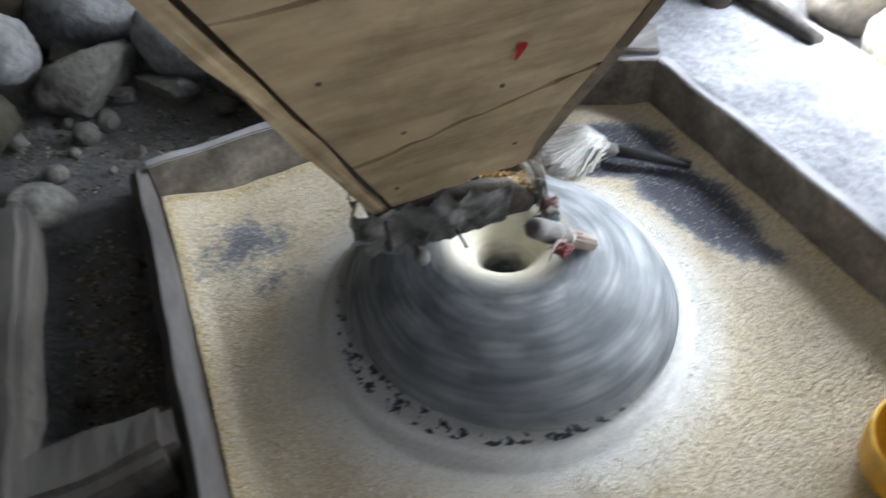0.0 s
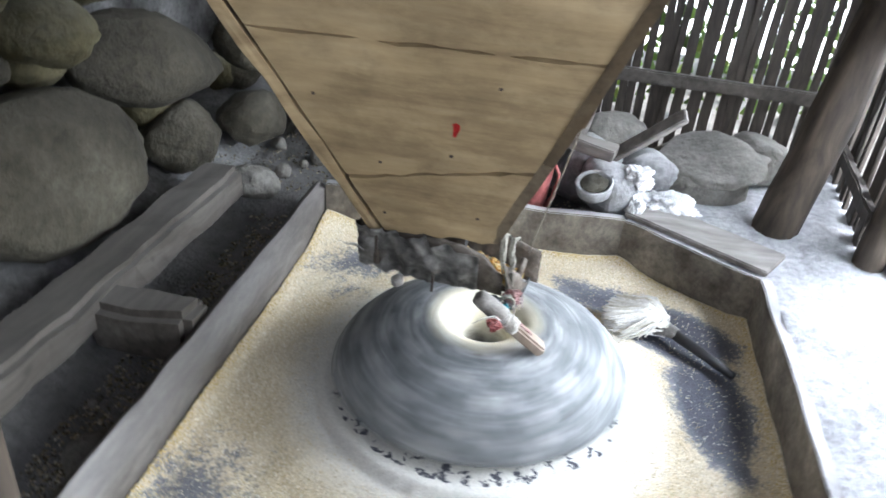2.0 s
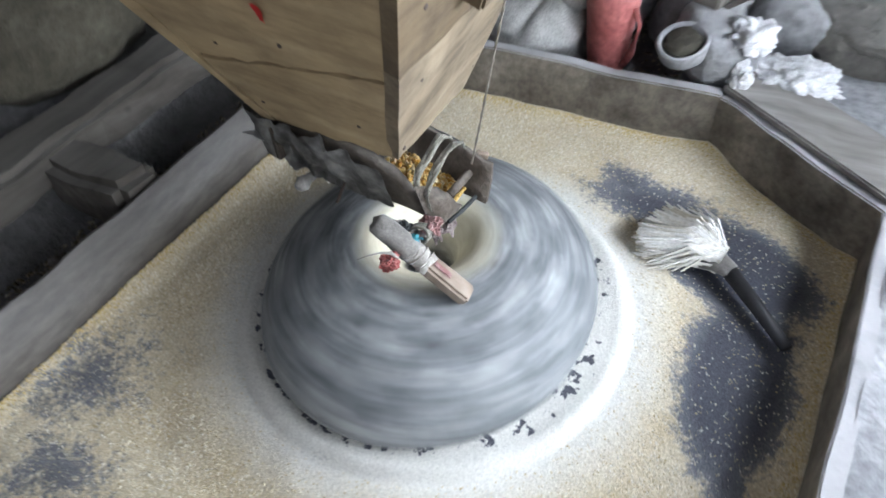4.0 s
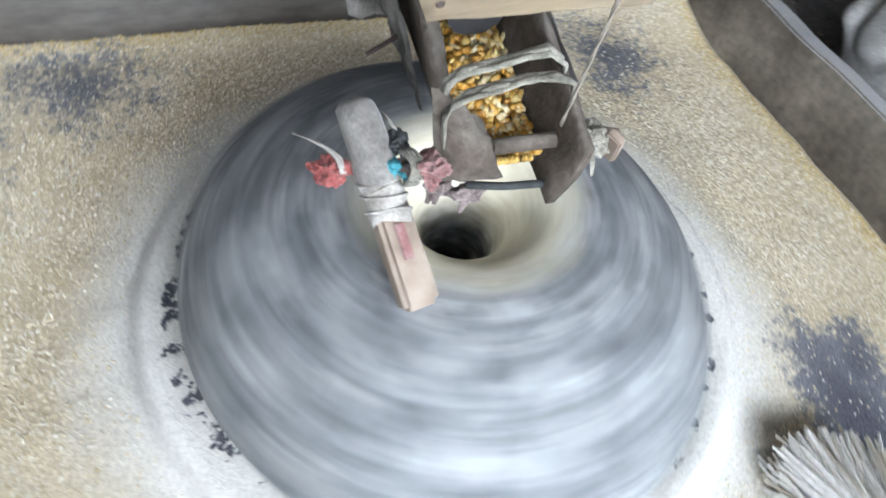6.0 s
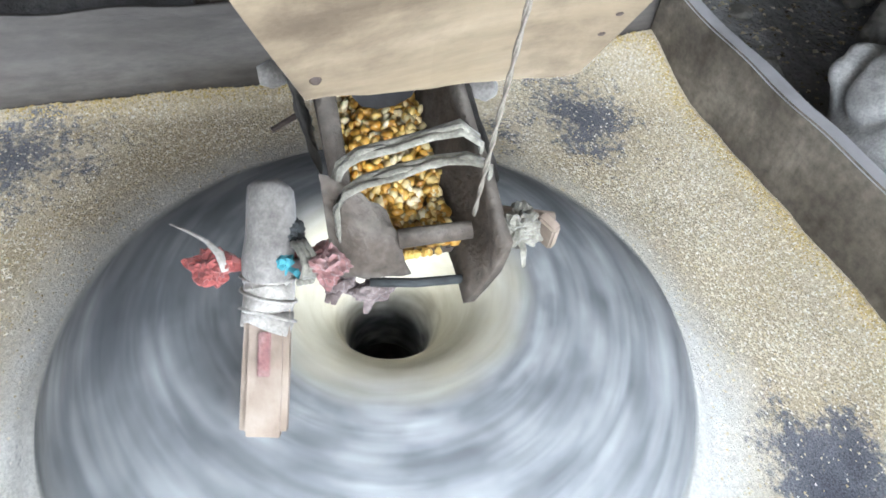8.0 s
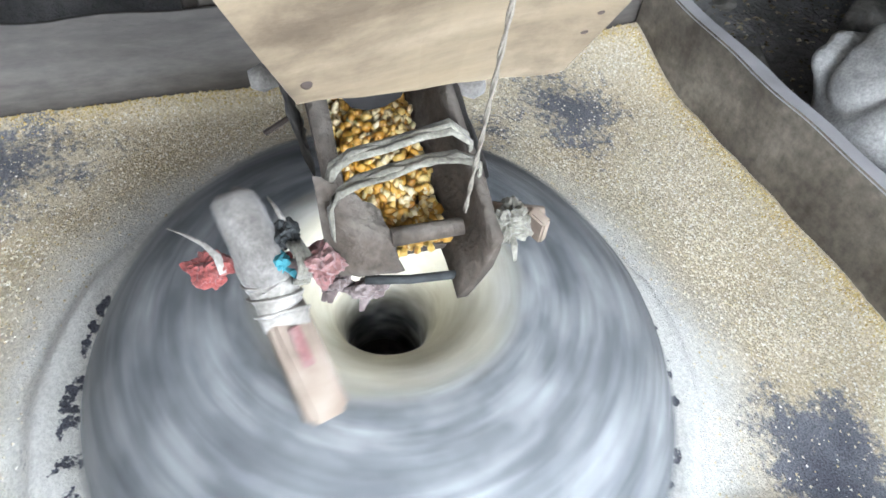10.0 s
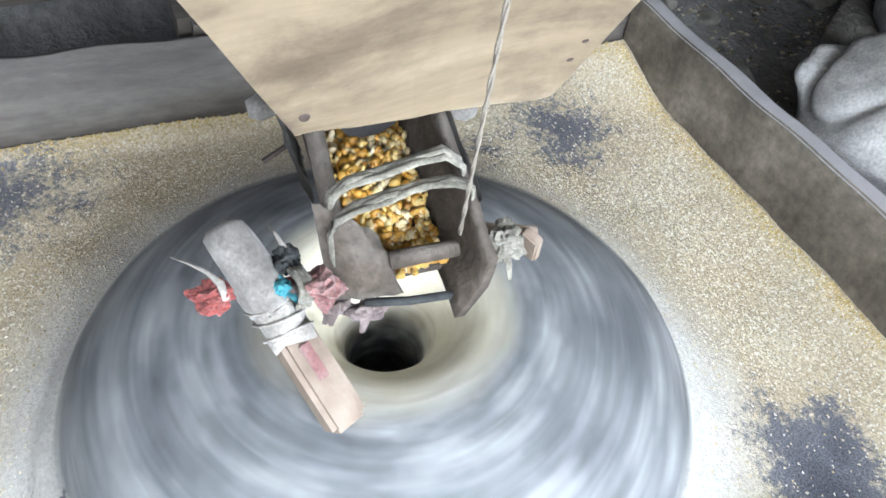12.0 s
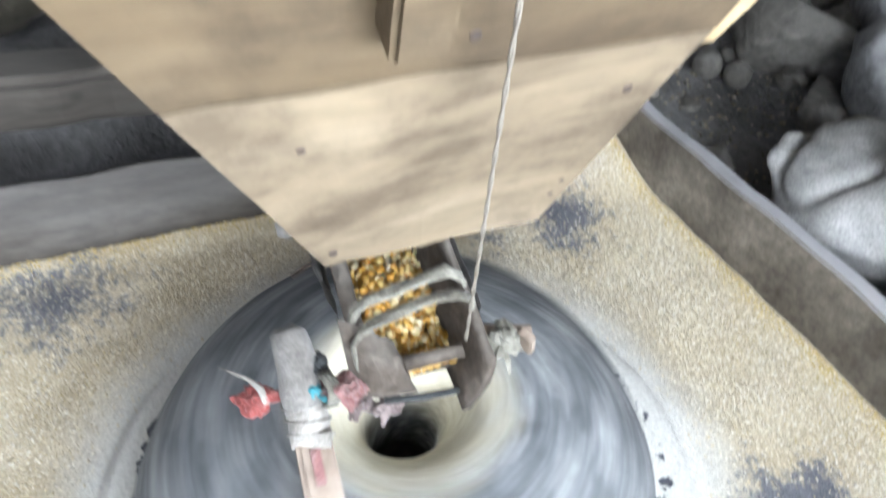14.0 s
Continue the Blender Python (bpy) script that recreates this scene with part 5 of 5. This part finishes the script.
for k in range(6):
    w = rnd.uniform(0.026, 0.046)
    bm = box((w, 0.016, 2.0), None, bevel=0.003, cuts=12, rough=0.006, seed=k + 2)
    me = bpy.data.meshes.new("slat")
    bm.to_mesh(me)
    bm.free()
    me.materials.append(DARK_WOOD)
    slat_meshes.append((w, me))


def slat_run(parent, start, end, gap, lean):
    a, b = Vector((*start, 0)), Vector((*end, 0))
    d, length, s = (b - a).normalized(), (b - a).length, 0.0
    while s < length:
        w, me = rnd.choice(slat_meshes)
        ob = new("slat", me)
        ob.parent = parent
        p = a + d * (s + w / 2)
        ob.matrix_basis = pose(p.x, p.y, 1.0 + rnd.uniform(-0.06, 0.06), 0, 0, math.degrees(math.atan2(d.y, d.x))) @ pose(0, rnd.uniform(-0.008, 0.008), 0, 0, lean + rnd.uniform(-1.2, 1.2), 0)
        s += w + rnd.choice(gap)


slat_run(FENCE, (0.45, 0.90), (1.78, 0.90), (0.002, 0.003, 0.006, 0.009, 0.014), 0)
part("rail", box((1.40, 0.03, 0.055), pose(1.11, 0.868, 0.400, 0, 0.6, 0), bevel=0.005, cuts=14, rough=0.004), OLD_WOOD, FENCE, "horizontal wooden rail")
part("rail", box((1.40, 0.03, 0.055), pose(1.11, 0.868, 1.05, 0, -0.6, 0), bevel=0.005, cuts=14, rough=0.004), DARK_WOOD, FENCE, "horizontal wooden rail")
FENCE2 = new("slat_wall_east")
tagged(FENCE2, "dark wall of split slats beside the open side", "slat wall", kind="structure")
slat_run(FENCE2, (1.78, 0.88), (1.70, 0.06), (0.008, 0.014, 0.022, 0.03), 0)
part("rail", box((0.84, 0.03, 0.05), pose(1.715, 0.46, 0.30, 0, 0, 84), bevel=0.005, cuts=10, rough=0.004), DARK_WOOD, FENCE2)


def post_from(name, a, b, r0, r1, material, label, seed):
    bm = bmesh.new()
    a, b = Vector(a), Vector(b)
    n = 14
    pts = [a.lerp(b, i / n) + 0.012 * Vector((noise.noise((i * 0.6, seed, 0)), noise.noise((i * 0.6, 3, seed)), 0)) for i in range(n + 1)]
    add_tube(bm, pts, [r0 + (r1 - r0) * i / n + 0.006 * noise.noise((i * 0.9, seed, 5)) for i in range(n + 1)], 12)
    return tagged(part(name, bm, material, smooth=True), label, "post", "roof posts")


post_from("roof_post", (1.455, 0.18, 0.10), (1.83, 0.50, 2.16), 0.072, 0.065, POST_WOOD, "thick leaning dark wooden roof post on the ledge", 2)
post_from("roof_post", (1.70, 0.02, 0.10), (1.80, 0.10, 2.16), 0.045, 0.042, POST_WOOD, "brown wooden jamb post of the open side", 6)
log = tube([(1.77, 0.10, 0.195), (1.775, -0.10, 0.19), (1.765, -0.32, 0.185)], [0.028, 0.033, 0.022], 10)
tagged(part("dark_branch", log, DARK_WOOD, smooth=True), "dark branch lying along the platform's edge", "branch")
rail = box((0.07, 3.0, 0.20), pose(1.80, -1.44, 0.515), bevel=0.015, cuts=30, rough=0.01)
tagged(part("sill_timber", rail, DARK_WOOD), "dark horizontal timber across the open side", "timber")
sheet_bm = box((0.062, 0.012, 0.9), pose(-0.385, 0.03, 1.18, 0, 3, 20), bevel=0.002, cuts=6, rough=0.004)
tagged(part("pale_strip", sheet_bm, BLUE_SHEET), "pale blue-grey strip hanging over the boulders", "strip")

# greenery outside, behind the slats
def leaf_spot(rnd):
    x, y = rnd.uniform(0.2, 3.0), rnd.uniform(1.25, 2.2)
    return x, y, rnd.uniform(0.0, 0.75) * rnd.random()


scatter(1600, random.Random(21), leaf_spot, 0.028, GRASS, "weeds", "green weeds and grass outside the slats", "weeds", 1.6)


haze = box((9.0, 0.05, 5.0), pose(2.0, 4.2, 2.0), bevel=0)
tagged(part("backdrop", haze, HAZE_GLOW), "glowing panel standing in for hazy daylight beyond the slats", "backdrop", kind="structure")
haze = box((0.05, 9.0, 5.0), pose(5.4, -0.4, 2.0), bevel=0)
tagged(part("backdrop", haze, HAZE_GLOW), "glowing panel standing in for hazy daylight beyond the open side", "backdrop", kind="structure")


# single kernels that drop from the shoe into the eye
FALLING = []
rnd = random.Random(61)
kernel_mesh = bpy.data.meshes.new("falling_kernel")
kernel_mesh.from_pydata([(v.x * 0.0042 * (1 + 0.35 * v.y), v.y * 0.0054, v.z * 0.0028) for v in shape_v], [], shape_f)
kernel_mesh.materials.append(CORN)
for k in range(27):
    ob = new("falling_kernel", kernel_mesh)
    tagged(ob, "single maize kernel dropping into the stone's eye", "maize kernel", "falling kernels")
    FALLING.append((ob, 0.05 + k * 0.5 + rnd.uniform(-0.10, 0.02), rnd.uniform(-0.02, 0.02), rnd.uniform(0, 180)))


# ---- what moves ----
def motions():
    turn_rate, step = 581.6, 0.1
    count = round(14.0 / step)
    walk(RUN, [(round(i * step * FPS) / FPS, pose(*STONE_AT, 0.0, 0, 0, turn_rate * round(i * step * FPS) / FPS)) for i in range(count + 1)])
    swings = [(0.0, 4), (0.2, -6), (0.5, 2), (0.7, -4), (1.0, 5), (1.3, -5), (1.5, 3), (1.8, -6), (2.0, 2), (2.3, -4), (2.5, 5), (2.8, -3), (3.0, 0), (3.3, 3), (3.5, -3), (3.8, 4), (4.0, 0),
              (4.4, -7), (4.7, 5), (5.0, -6), (5.3, 4), (5.6, -8), (5.9, 6), (6.3, -4), (6.5, 17.5), (6.7, -20), (7.0, 19), (7.2, 6.5), (7.5, -9), (7.7, 22), (8.0, -23), (8.2, 16), (8.5, -24), (8.7, 14),
              (9.0, -20), (9.3, 15), (9.6, -16), (9.9, 18), (10.2, -20), (10.5, 12), (10.8, 14), (11.0, -27), (11.25, 10), (11.5, 4.5), (11.75, -14), (12.0, 19), (12.25, -8), (12.5, 10), (12.75, 6), (13.0, -12), (13.25, 8), (13.5, -8.5), (13.75, 8), (14.0, -10)]
    pivot = (STICK_END - STICK_TOP) * 0.3

    def swung(a):
        turn = pose(0, 0, 0, 0, 0, a)
        return Matrix.Translation(STICK_TOP + pivot - turn @ pivot) @ turn

    walk(CLAP, [(t, swung(a)) for t, a in swings])
    for ob, t, off, spin in FALLING:
        t = max(0.05, t)
        lip = (0.706, -0.668 + off, floor_z(0.706) + 0.010)
        walk(ob, [(0.0, pose(*lip, spin, 20, 0)), (t, pose(*lip, spin, 20, 0)), (t + 0.10, pose(0.700, -0.668 + 0.8 * off, 0.300, spin + 60, 20, 30)), (t + 0.20, pose(0.672, -0.669 + 0.4 * off, 0.200, spin + 130, 20, 60)),
                  (t + 0.30, pose(0.642, -0.670, 0.02, spin + 200, 20, 60)), (t + 0.40, pose(0.637 + 0.6 * off, -0.670, -0.235, spin + 240, 20, 60)), (14.0, pose(0.637 + 0.6 * off, -0.670, -0.235, spin + 240, 20, 60))])
    shake = [(0.0, 0.0)] + [(round(0.1 * i, 1), 0.0022 * (-1) ** i) for i in range(1, 140)] + [(14.0, 0.0)]
    walk(SHOE, [(t, pose(0.57 + 0.4 * d, -0.675 + d, 0.36)) for t, d in shake])


motions()
